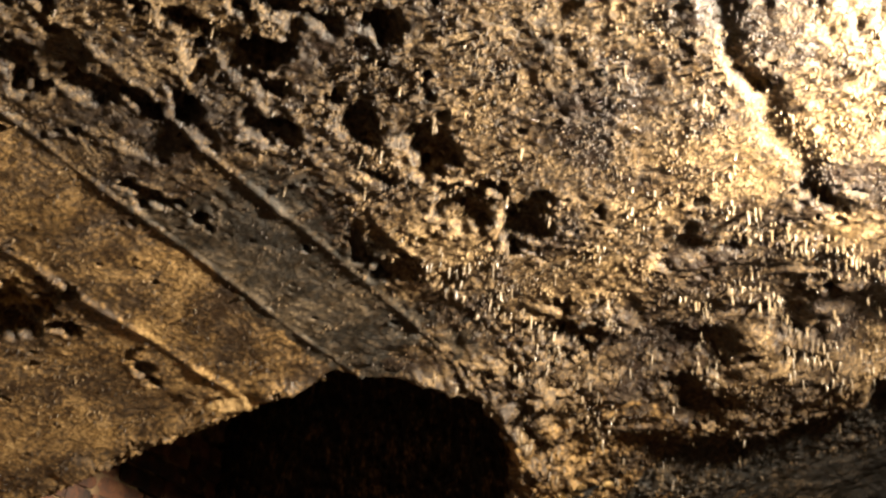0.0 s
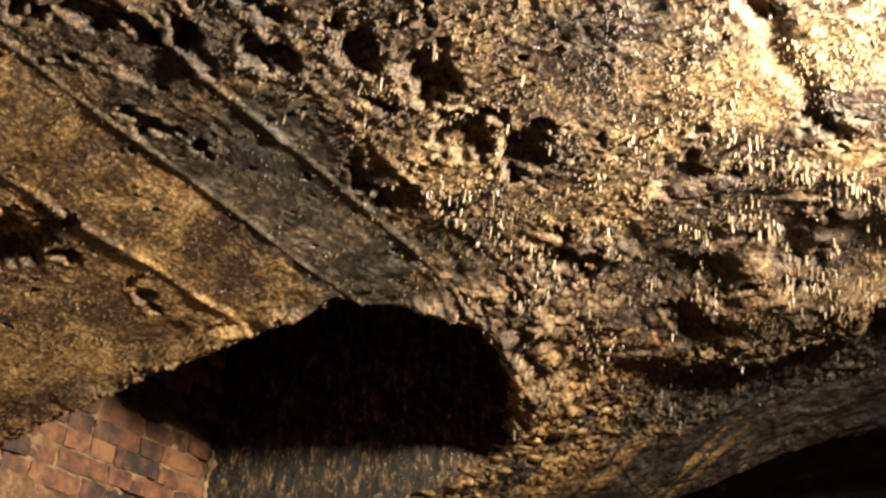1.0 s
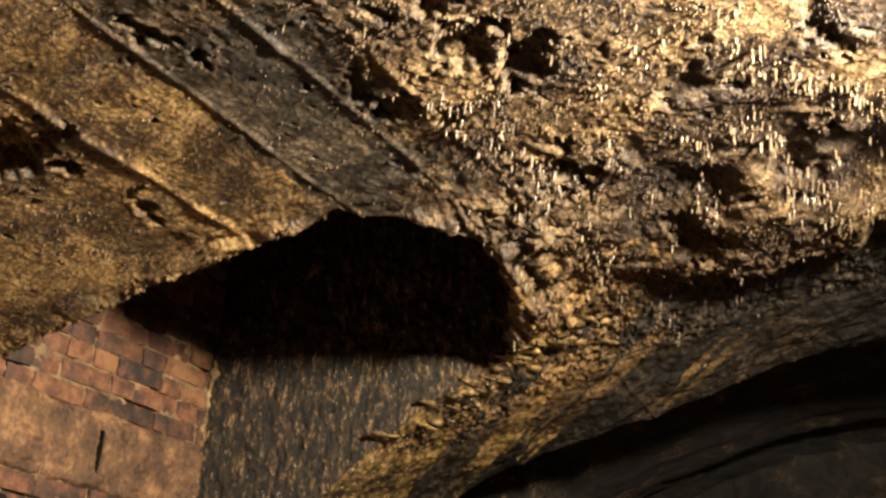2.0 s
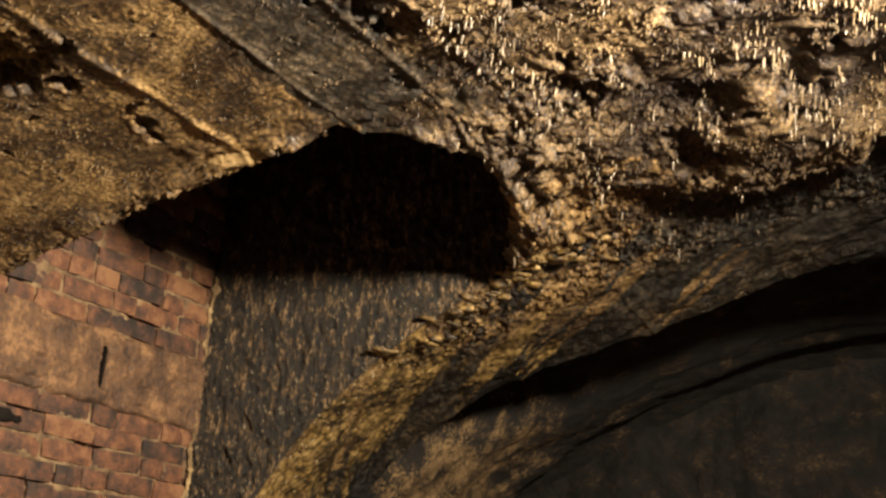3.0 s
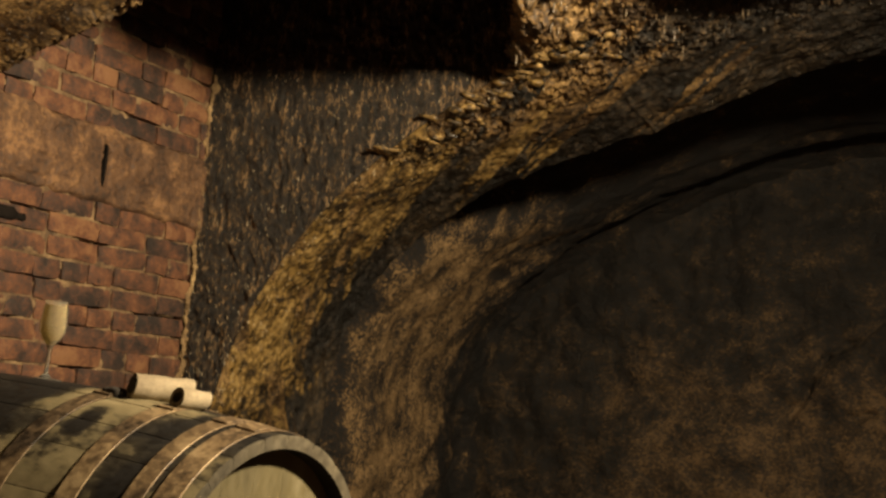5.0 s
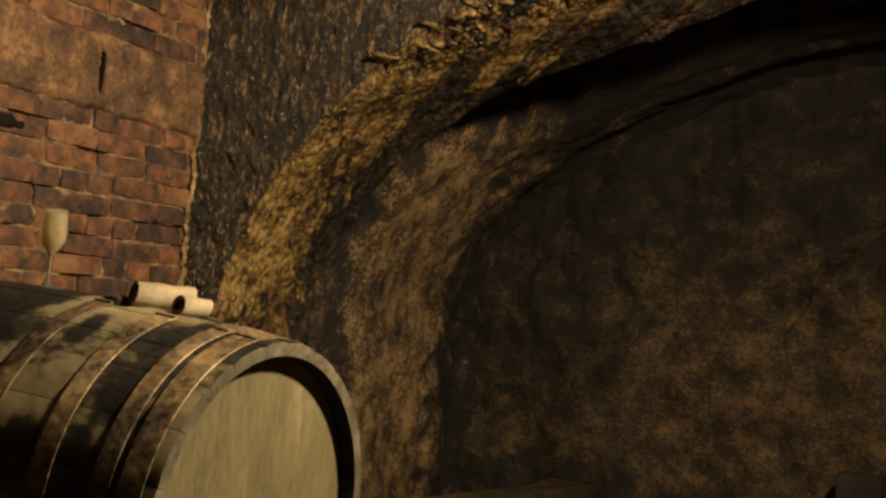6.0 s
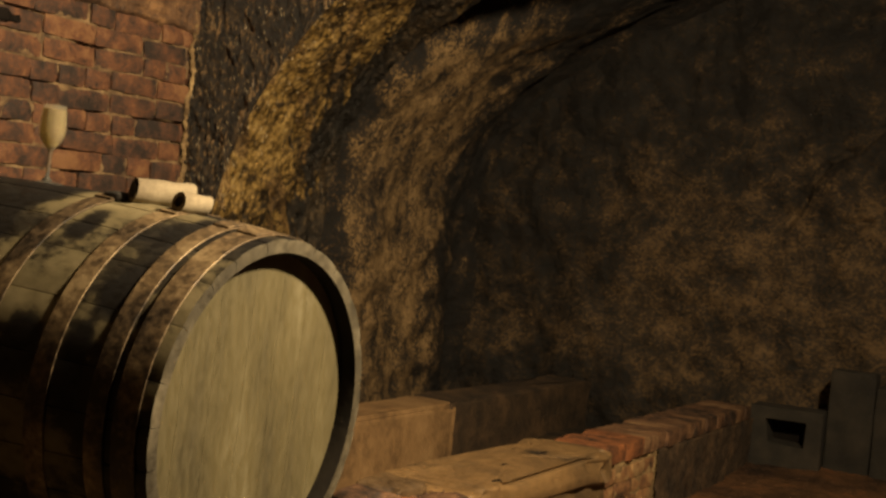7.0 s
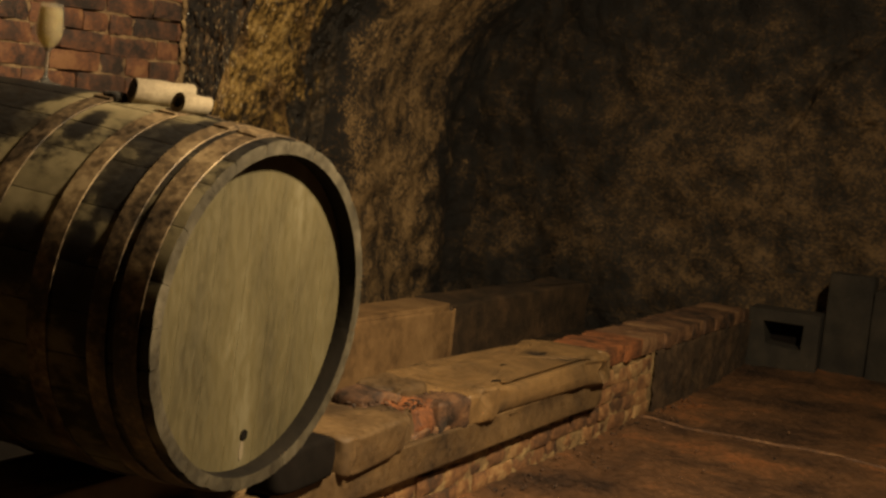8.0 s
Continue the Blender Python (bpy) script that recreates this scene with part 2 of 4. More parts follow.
oak = surface("dark_cellar_oak", [(0.006, 0.005, 0.004), (0.022, 0.018, 0.011), (0.125, 0.102, 0.053), (0.25, 0.205, 0.112)], scale=3.4, rough=(0.5, 0.8), spec=0.3, bump=0.3, fine=60, stretch=(0.8, 1.2, 1.2), stops=[0.36, 0.45, 0.52, 0.70], depth=0.004, fleck=0.22, detail=4, shade_stain=0.2)
chime_oak = surface("grey_chime_oak", [(0.024, 0.020, 0.013), (0.060, 0.050, 0.030), (0.13, 0.110, 0.070)], scale=11, rough=(0.5, 0.8), bump=0.5, fine=60, depth=0.004)
# Shade inside the chime is put into this near-black colour.
croze_shade = surface("shaded_croze_oak", [(0.006, 0.005, 0.004), (0.020, 0.016, 0.011)], scale=9, rough=(0.8, 0.95), bump=0.3, spec=0.15)
head_oak = surface("pale_barrel_head_oak", [(0.064, 0.054, 0.028), (0.094, 0.078, 0.037), (0.116, 0.096, 0.045), (0.165, 0.142, 0.078)], scale=5, rough=(0.45, 0.7), bump=0.12, fine=70, stretch=(1, 1.6, 0.45), depth=0.003, fleck=0.3, stops=[0.32, 0.44, 0.56, 0.70])
hoop_mat = surface("rusty_hoop_steel", [(0.022, 0.016, 0.011), (0.075, 0.052, 0.030), (0.155, 0.105, 0.054), (0.32, 0.235, 0.125)], scale=7, rough=(0.35, 0.65), bump=0.5, fine=70, metal=0.3, depth=0.002, stops=[0.36, 0.46, 0.56, 0.70], fleck=0.6)
cloth_mat = surface("beige_cloth", [(0.12, 0.093, 0.056), (0.23, 0.185, 0.115), (0.32, 0.265, 0.17)], scale=12, rough=(0.8, 1.0), bump=0.5, fine=200, depth=0.003)
dark_cloth = surface("dark_cloth_core", [(0.012, 0.01, 0.008), (0.04, 0.032, 0.022)], scale=12, rough=(0.8, 1.0), bump=0.5, fine=200)
dark_floor = surface("darkened_cellar_floor", [(0.012, 0.008, 0.005), (0.036, 0.023, 0.011), (0.085, 0.053, 0.025)], scale=6, rough=(0.6, 0.9), bump=0.6, fine=50, depth=0.01)
concrete = surface("grey_concrete_block", [(0.010, 0.008, 0.0055), (0.021, 0.017, 0.011), (0.042, 0.032, 0.021)], scale=8, rough=(0.75, 0.95), bump=0.6, fine=110, depth=0.005)
# Near black for the shade in holes and cracks, and for the wedge.
near_black = surface("near_black", [(0.008, 0.007, 0.006), (0.015, 0.012, 0.01)], scale=12, rough=(0.9, 1.0), bump=0.1, spec=0.05)


def clear(name, colour, rough, ior, weight=1.0):
    mat = bpy.data.materials.new(name)
    mat.use_nodes = True
    shader = mat.node_tree.nodes["Principled BSDF"]
    shader.inputs["Base Color"].default_value = (*colour, 1)
    shader.inputs["Roughness"].default_value, shader.inputs["IOR"].default_value = rough, ior
    shader.inputs["Transmission Weight"].default_value = weight
    return mat


glass_mat = clear("dusty_glass", (1.0, 0.97, 0.85), 0.03, 1.48, 0.95)
wine_mat = clear("white_wine", (0.80, 0.67, 0.32), 0.12, 1.34, 0.72)

# ---- the vault ----
CROWN_X = 0.0
SPRING, ARCH_R, ARCH_H = 0.80, 3.06, 1.86


def near_vault(x):
    return 2.69 - 0.047 * (x - 0.6) ** 2


RIDGES = [(-2.245, 0.012, 0.011), (-1.93, 0.008, 0.0050), (-1.668, 0.014, 0.008), (-1.50, 0.008, 0.010)]
PITS = [(-1.25, 2.09, 0.07, 0.05), (-1.21, 2.48, 0.09, 0.07), (-0.88, 2.84, 0.08, 0.03), (-2.43, 2.05, 0.085, 0.12), (-1.47, 1.59, 0.07, 0.045),
        (-0.74, 3.29, 0.08, 0.03), (-1.04, 3.32, 0.10, 0.03), (-1.36, 3.06, 0.08, 0.045), (-1.34, 1.91, 0.05, 0.035), (-1.53, 1.85, 0.05, 0.035),
        (-1.72, 1.73, 0.07, 0.022), (-1.74, 1.40, 0.08, 0.02), (-1.15, 1.73, 0.05, 0.04), (-1.31, 1.56, 0.06, 0.04),
        (-1.31, 2.37, 0.07, 0.045), (-1.57, 2.50, 0.05, 0.035), (-1.51, 2.60, 0.04, 0.03), (-2.35, 2.52, 0.04, 0.04)]
HOLLOWS = [(-1.71, 1.34, 0.030), (-1.75, 1.54, 0.036), (-1.47, 1.47, 0.034), (-1.42, 1.60, 0.034), (-1.27, 1.63, 0.038), (-1.35, 1.95, 0.047), (-1.41, 2.13, 0.034), (-1.32, 2.29, 0.045), (-1.20, 2.30, 0.029), (-1.66, 1.68, 0.032), (-1.72, 1.62, 0.027), (-1.86, 1.89, 0.037), (-1.56, 1.83, 0.030), (-1.17, 1.74, 0.030), (-1.44, 1.72, 0.033), (-0.55, 2.75, 0.043), (-0.56, 2.20, 0.042), (-1.09, 3.53, 0.070), (-1.61, 2.40, 0.043), (-1.34, 3.06, 0.048), (-1.80, 1.37, 0.035)]
SMOOTH_PATCHES = [(-2.13, 1.89, 0.25), (-2.16, 2.47, 0.25), (-1.02, 2.29, 0.16), (-0.68, 2.54, 0.18), (-1.82, 2.35, 0.22), (-2.54, 2.45, 0.25), (-2.75, 2.7, 0.3)]


def lowered(points):
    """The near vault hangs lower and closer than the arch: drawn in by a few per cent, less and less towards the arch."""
    draw = (0.94 + 0.06 * smooth(2.95, 3.9, points[..., 1]))[..., None]
    base = np.array([0.0, 0.0, 1.0])
    return base + draw * (points - base)


def pocket_edge(y):
    """Where the vault begins east of the recess."""
    return -1.95 + 0.25 * smooth(2.87, 3.17, y) - 0.18 * smooth(3.35, 3.9, y)


def relief(x, y):
    """How far the rough vault hangs below its mean surface."""
    x2, y2 = x + 0.05 * grain(x * 4, y * 4, 3), y + 0.05 * grain(x * 4, y * 4, 9)
    calm = 0
    for px, py, r in SMOOTH_PATCHES:
        calm = np.maximum(calm, np.exp(-(((x2 - px) / r) ** 2 + ((y2 - py) / (r * 1.3)) ** 2) * 1.2))
    lively = 1 - 0.75 * calm
    east = 0.55 + 0.45 * smooth(-2.0, -1.4, x)
    d = 0.014 * layers(x2 * 2.2, y2 * 1.5, 1, 2)
    d = d + east * lively * 0.0065 * (0.3 - np.abs(layers(x2 * 11, y2 * 7, 21, 3, 0.6)))
    d = d + east * lively * 0.0030 * layers(x2 * 26, y2 * 19, 41, 3, 0.7)
    shelves = smooth(0.05, 0.45, layers(x2 * 5, y2 * 7, 55, 2)) * smooth(2.5, 3.1, y)
    d = d + 0.015 * shelves
    crumbs = layers(x2 * 46, y2 * 36, 61, 2, 0.8)
    d = d + (0.4 + 0.6 * smooth(-2.0, -1.3, x)) * (0.4 + 0.6 * lively) * 0.0020 * (crumbs + 0.9 * np.abs(crumbs))
    d = d + 0.10 * smooth(3.25, 3.75, y + 0.25 * layers(x * 3, y * 3, 29, 3)) * (1 - smooth(3.80, 3.92, y + 0.18 * grain(x * 5, y * 2, 39))) * smooth(-1.55, -1.0, x)
    off = x2 - pocket_edge(y2) - 0.07
    d = d + (0.06 + 0.03 * layers(x * 9, y * 9, 77, 4, 0.7)) * np.exp(-(off / np.where(off > 0, 0.30, 0.09)) ** 2) * smooth(2.9, 3.15, y) * (1 - smooth(3.7, 4.1, y))
    d = d + (0.020 + 0.018 * smooth(-2.7, -2.3, x)) * np.exp(-((y - 2.825 + 0.012 * grain(x * 8, x * 0, 3)) / 0.020) ** 2) * (1 - smooth(-2.1, -1.9, x))
    for rx, h, w in RIDGES:
        gate = 0.45 + 0.55 * smooth(-0.2, 0.3, grain(y * 5, rx * 7, 71))
        d = d + h * gate * np.exp(-((x - rx + 0.004 * grain(y * 4, rx, 5)) / w) ** 2)
    ragged = layers(x * 9, y * 9, 19, 3, 0.7)
    frayed = layers(x * 34, y * 26, 23, 2, 0.8)
    for px, py, r, depth in PITS:
        q = np.hypot(x2 - px, (y2 - py) * 0.75) / r * (1 + 0.7 * ragged)
        d = d - depth * 0.75 * (1 - smooth(0.3, 1.15, q)) + 0.003 * np.exp(-((q - 1.2) / 0.2) ** 2)
    for px, py, r in HOLLOWS:
        q = np.hypot(x2 - px, (y2 - py) * 0.6) / r * (1 + 0.7 * ragged + 0.35 * frayed)
        d = d - 0.026 * (1 - smooth(0.45, 1.0, q)) + 0.0025 * np.exp(-((q - 1.15) / 0.2) ** 2)
    d = d - 0.018 * np.exp(-((x2 + 0.56) / 0.03) ** 2) * smooth(1.7, 1.9, y) * (1 - smooth(2.75, 2.95, y))
    return d


def vault_point(a, y):
    """Mean surface of the vault at the angle a from the west springing (array), before its roughness."""
    xn = CROWN_X - 3.45 * np.cos(a)
    zn = near_vault(xn)
    deep = smooth(3.95, 4.85, y)
    xr = CROWN_X - (ARCH_R + 0.06 * deep) * np.cos(a)
    lip = 1.63 + 0.13 * smooth(-1.8, -0.9, xr)
    zr = SPRING + (ARCH_H * (1 - deep) + lip * deep) * np.clip(np.sin(a), 0, 1) ** (1 - 0.32 * deep)
    w = smooth(2.9, 3.95, y)
    return xn * (1 - w) + xr * w, zn * (1 - w) + zr * w


POCKET_Y0, POCKET_Y1 = 2.85, 3.95


angles = np.concatenate([np.arange(0, 1.50, 0.0018), np.linspace(1.50, 1.62, 20), np.linspace(1.64, math.pi, 40)])
ys = np.concatenate([np.linspace(-1.9, 1.1, 40)[:-1], np.arange(1.1, 2.85, 0.0058), np.arange(2.85, 4.851, 0.0068)])
A, YY = np.meshgrid(angles, ys, indexing="ij")
VX, VZ = vault_point(A, YY)
da = 1e-3
BX, BZ = vault_point(A + da, YY)
tx, tz = (BX - VX) / da, (BZ - VZ) / da
ln = np.hypot(tx, tz)
NX, NZ = tz / ln, -tx / ln
ring = smooth(3.7, 4.2, YY)
across = (A - 1.57) * 3.0
D = relief(VX, YY) * (1 - ring * 0.65)
D = D + ring * (0.014 * layers(across * 5 + YY * 4, YY * 5, 91, 3) + 0.0035 * layers(across * 30 + YY * 20, YY * 26, 93, 2))
terrace = 2.2 * layers(across * 3.5 + YY * 2, YY * 8, 97, 3, 0.6)
D = D + 0.022 * (terrace - np.floor(terrace)) ** 2 * smooth(3.55, 3.8, YY) * (1 - smooth(4.2, 4.45, YY)) * smooth(-2.5, -2.2, VX)
D = D * (1 - ring * (1 - smooth(0.0, 0.12, A)))
D = D * (1 - np.exp(-((YY - 3.95) / 0.05) ** 2) * (1 - smooth(-1.9, -1.6, VX)))
vault = np.stack([VX + NX * D, YY + 0.012 * grain(VX * 9, YY * 9, 17) * (np.abs(YY - 2.85) < 0.3), VZ + NZ * D], -1)
mid_y = (ys[:-1] + ys[1:]) / 2
cx = (VX[:-1, :-1] + VX[1:, 1:]) / 2
in_pocket = (mid_y[None, :] > POCKET_Y0) & (mid_y[None, :] < POCKET_Y1) & (cx < pocket_edge(mid_y)[None, :] + 0.03 * grain(cx * 12, mid_y[None, :] * 12, 5))
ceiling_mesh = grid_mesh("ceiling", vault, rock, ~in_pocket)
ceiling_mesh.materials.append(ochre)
ceiling_mesh.materials.append(shaded_rock)
ceiling_mesh.materials.append(grey_rock)
ceiling_mesh.materials.append(warm_rock)
ceiling = tagged(new("ceiling", ceiling_mesh), "rough sooty rock vault, wet and ridged along its length", "ceiling", kind="structure")
centre_y = np.empty(len(ceiling_mesh.polygons) * 3)
ceiling_mesh.polygons.foreach_get("center", centre_y)
centre_y = centre_y.reshape(-1, 3)
fx, fy, fz = centre_y.T
fray = 0.12 * grain(fx * 6, fy * 6 + fz * 5, 2) + 0.06 * grain(fx * 25, fy * 25 + fz * 20, 4)
kinds = np.zeros(len(fx), np.int32)
kinds[(fx + 0.5 * fray < -1.95)] = 4
kinds[(fx + 0.4 * fray > -1.95) & (fx + 1.2 * fray < -1.60) & (fy + fray > 1.9) & (fy + fray < 2.95)] = 3
kinds[(fx + fray > -2.1) & (fx < -1.3 + 2 * fray) & (fy + 1.5 * fray > 3.45)] = 4
# The arch beyond its edge is coloured darker to paint its shade.
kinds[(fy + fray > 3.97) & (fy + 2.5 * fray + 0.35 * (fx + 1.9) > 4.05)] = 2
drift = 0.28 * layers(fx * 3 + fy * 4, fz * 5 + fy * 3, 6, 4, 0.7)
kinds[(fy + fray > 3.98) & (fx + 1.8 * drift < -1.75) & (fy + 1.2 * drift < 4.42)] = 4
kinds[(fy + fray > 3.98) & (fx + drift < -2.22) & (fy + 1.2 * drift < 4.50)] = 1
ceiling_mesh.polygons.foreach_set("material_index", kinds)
spots = np.empty(len(ceiling_mesh.vertices) * 3)
ceiling_mesh.vertices.foreach_get("co", spots)
ceiling_mesh.vertices.foreach_set("co", lowered(spots.reshape(-1, 3)).ravel())
ceiling_mesh.update()


def plain_box(name, x0, x1, y0, y1, z0, z1, material, label, category):
    return tagged(part(name, box(x0, x1, y0, y1, z0, z1), material), label, category, kind="structure")


# the recess above the brick wall: its near cheek, east cheek and roof
plain_box("ceiling_recess_roof", -3.5, -1.2, 2.60, 4.3, 2.95, 3.15, rock, "dark rock roof of the recess in the vault", "ceiling")
plain_box("ceiling_recess_cheek", -1.45, -1.3, 2.70, 4.1, 2.60, 2.96, rock, "dark rock cheek of the recess in the vault", "ceiling")
plain_box("ceiling_recess_front", -3.5, -1.3, 2.55, 2.75, 2.58, 2.96, rock, "dark rock front of the recess in the vault", "ceiling")

# crumbling lime edge of the vault above the brick wall
xs_l, turn_l = np.arange(-3.42, -1.98, 0.005), np.linspace(0, math.tau, 15)
XL, TL = np.meshgrid(xs_l, turn_l, indexing="ij")
RL = np.clip(0.013 + 0.012 * layers(XL * 26, np.cos(TL) * 2 + np.sin(TL) * 3, 45, 3, 0.8), 0.003, 0.035)
RL[:, -1] = RL[:, 0]
lip_edge = np.stack([XL, 2.842 + RL * np.cos(TL) + 0.012 * grain(XL * 6, XL * 0, 4), near_vault(XL) - 0.012 + RL * np.sin(TL) + 0.008 * grain(XL * 5, XL * 0, 8)], -1)
tagged(new("ceiling_trim", grid_mesh("ceiling_trim", lowered(lip_edge), warm_rock)), "crumbling pale lime edge of the vault", "ceiling edge", kind="structure")

# the face of the arch beyond the recess
walk_f = np.concatenate([np.linspace(-1, 0, 70)[:-1], np.linspace(0, 1.12, 330)])
out_f = np.linspace(0, 1, 110) ** 1.2
WF, OF = np.meshgrid(walk_f, out_f, indexing="ij")
AF = np.clip(WF, 0, None)
nx_f, nz_f = -np.cos(AF) * ARCH_H, np.sin(AF) * ARCH_R
norm_f = np.hypot(nx_f, nz_f)
reach = np.where(WF < 0, 0.35, 0.35 + 0.75 * smooth(0, 0.5, AF)) * OF
XF = CROWN_X - ARCH_R * np.cos(AF) + nx_f / norm_f * reach + 0.002
ZF = np.where(WF < 0, SPRING * (1 + WF), SPRING + ARCH_H * np.sin(AF)) + nz_f / norm_f * reach
furrow = smooth(0, 0.03, OF) * (0.0065 * layers(XF * 36 + 10 * ZF, ZF * 15, 33, 3, 0.8) + 0.009 * layers(XF * 7 + 3 * ZF, ZF * 9, 35, 3, 0.6))
arch_face = np.stack([XF, 3.95 - 0.004 - furrow, ZF], -1)
tagged(new("wall_arch_face", grid_mesh("wall_arch_face", arch_face, arch_rock, flip=True)), "rough dark stone face of the arch beside the brick wall", "wall", kind="structure")

# the pier under the arch
zs_p = np.arange(0, 0.86, 0.014)
ys_p = np.arange(3.93, 4.87, 0.014)
ZP, YP = np.meshgrid(zs_p, ys_p, indexing="ij")
pier = np.stack([-3.06 - 0.06 * smooth(3.95, 4.85, YP) + 0.022 * layers(YP * 8, ZP * 8, 44, 3) * (1 - smooth(0.65, 0.82, ZP)), YP, ZP], -1)
pier_mesh = grid_mesh("wall_pier", pier, ochre)
pier_mesh.materials.append(shaded_rock)
spots = np.empty(len(pier_mesh.polygons) * 3)
pier_mesh.polygons.foreach_get("center", spots)
qx, qy, qz = spots.reshape(-1, 3).T
# Same painted shade as the arch, carried down the pier's far part.
pier_mesh.polygons.foreach_set("material_index", (qy + 0.34 * layers(qx * 3 + qy * 4, qz * 5 + qy * 3, 6, 4, 0.7) > 4.50).astype(np.int32))
tagged(new("wall_pier", pier_mesh), "rough ochre stone pier carrying the arch", "wall", kind="structure")
plain_box("wall_pier_core", -3.6, -3.12, 4.0, 4.83, 0, 2.9, cellar_wall, "rough stone core of the arch pier", "wall")

# the room beyond the arch: side wall and vault in one curve, then the end wall
END_Y = 6.75
turns = np.concatenate([np.linspace(-1.0, 0, 120)[:-1], np.arange(0, 1.7, 0.007), np.linspace(1.7, math.pi, 30)])
ys_b = np.arange(4.80, END_Y + 0.02, 0.013)
TB, YB = np.meshgrid(turns, ys_b, indexing="ij")
up = np.clip(TB, 0, None)
XB = np.where(TB < 0, -3.24 + 0 * TB, CROWN_X - 3.24 * np.cos(up))
ZB = np.where(TB < 0, 1.15 * (1 + TB), 1.15 + 1.48 * np.sin(up))
DB = 0.04 * layers(TB * 3, YB * 2.5, 51, 2) + 0.014 * layers(TB * 10, YB * 7, 53, 4, 0.6)
high = smooth(0.35, 0.9, TB)
DB = DB - (0.34 - 0.02 * high) * np.exp(-((YB - 5.08 - 0.42 * high - 0.03 * grain(TB * 3, TB, 4)) / (0.14 + 0.46 * high)) ** 2) - 0.09 * np.exp(-((YB - 6.60 - 0.06 * grain(TB * 2, TB, 6)) / 0.16) ** 2)
back = np.stack([XB + DB * np.cos(up), YB, ZB - DB * np.sin(up)], -1)
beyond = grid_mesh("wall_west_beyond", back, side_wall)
def darken_points(mesh, strength):
    """Darkens a sheet (painted shade on walls, dark areas on staves), point by point: strength(x, y, z) gives 0 to 1.
    """
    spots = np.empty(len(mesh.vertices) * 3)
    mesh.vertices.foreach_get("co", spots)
    layer = mesh.attributes.new("shade_stain", "FLOAT", "POINT")
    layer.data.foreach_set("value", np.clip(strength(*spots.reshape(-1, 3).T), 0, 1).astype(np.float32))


def shade_beyond(x, y, z):
    # Shade bands behind the arch, by the end wall and overhead, painted dark.
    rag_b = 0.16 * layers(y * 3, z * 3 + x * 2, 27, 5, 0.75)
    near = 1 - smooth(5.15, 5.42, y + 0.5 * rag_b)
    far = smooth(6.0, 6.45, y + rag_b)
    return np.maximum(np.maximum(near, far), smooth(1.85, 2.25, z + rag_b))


darken_points(beyond, shade_beyond)
tagged(new("wall_west_beyond", beyond), "mouldy plastered vault beyond the arch with shade painted in", "wall", kind="structure")
xs_e = np.arange(-3.35, 0.2, 0.016)
zs_e = np.arange(0, 2.85, 0.016)
XE, ZE = np.meshgrid(xs_e, zs_e, indexing="ij")
DE = 0.05 * layers(XE * 2.2, ZE * 2.2, 61, 2) + 0.012 * layers(XE * 9, ZE * 9, 63, 4, 0.6)
for x0, z0, x1, z1 in ((-1.5, 1.2, -1.43, 1.35), (-1.43, 1.35, -1.33, 1.53), (-1.33, 1.53, -1.22, 1.61), (-1.22, 1.61, -1.04, 1.75), (-1.19, 1.24, -1.08, 1.25)):
    k = np.clip(((XE - x0) * (x1 - x0) + (ZE - z0) * (z1 - z0)) / ((x1 - x0) ** 2 + (z1 - z0) ** 2), 0, 1)
    away = np.hypot(XE - x0 - k * (x1 - x0) + 0.03 * grain(ZE * 7, XE * 7, 5), ZE - z0 - k * (z1 - z0) + 0.03 * grain(XE * 9, ZE * 9, 8))
    DE = DE - 0.06 * np.exp(-(away / 0.016) ** 2)
end = np.stack([XE, END_Y - DE, ZE], -1)
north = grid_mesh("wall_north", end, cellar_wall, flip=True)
def shade_north(x, y, z):
    # Shade under the vault painted on top; west and foot run darker too.
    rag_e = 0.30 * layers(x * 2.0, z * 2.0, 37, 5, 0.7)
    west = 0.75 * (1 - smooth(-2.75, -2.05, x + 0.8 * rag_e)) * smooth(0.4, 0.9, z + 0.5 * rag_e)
    foot_dark = 0.8 * (1 - smooth(0.25, 0.5, z + 0.4 * rag_e)) * (1 - smooth(-2.0, -1.5, x))
    return np.maximum(np.maximum(smooth(1.15, 1.75, z + 0.8 * rag_e), west), foot_dark)


darken_points(north, shade_north)
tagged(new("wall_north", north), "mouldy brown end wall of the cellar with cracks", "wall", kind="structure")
plain_box("wall_north_core", -3.6, 3.3, END_Y + 0.1, END_Y + 0.35, 0, 2.9, cellar_wall, "plain core of the cellar's end wall", "wall")
plain_box("wall_east", 3.05, 3.3, -2.2, END_Y + 0.35, 0, 2.9, cellar_wall, "plain mouldy plastered side wall", "wall")
plain_box("wall_south", -3.6, 3.3, -2.2, -1.9, 0, 2.9, cellar_wall, "plain mouldy plastered rear wall", "wall")

# floor
xs_g = np.concatenate([np.linspace(-3.6, -1.7, 60)[:-1], np.arange(-1.7, 0.4, 0.014), np.linspace(0.4, 3.3, 30)])
ys_g = np.concatenate([np.linspace(-2.2, 3.0, 60)[:-1], np.arange(3.0, 6.6, 0.016)])
XG, YG = np.meshgrid(xs_g, ys_g, indexing="ij")
ZG = 0.010 * layers(XG * 3, YG * 3, 81, 3) + 0.004 * layers(XG * 20, YG * 20, 83, 2)
joint = np.abs(YG - 4.65 + 0.12 * (XG + 1.0) * 0 + 0.01 * grain(XG * 5, XG * 0, 3))
ZG = ZG + 0.03 * smooth(5.6, 6.3, YG)
ZG = ZG + 0.006 * np.exp(-(joint / 0.012) ** 2)
strip_x = np.arange(-1.46, 0.6, 0.02)
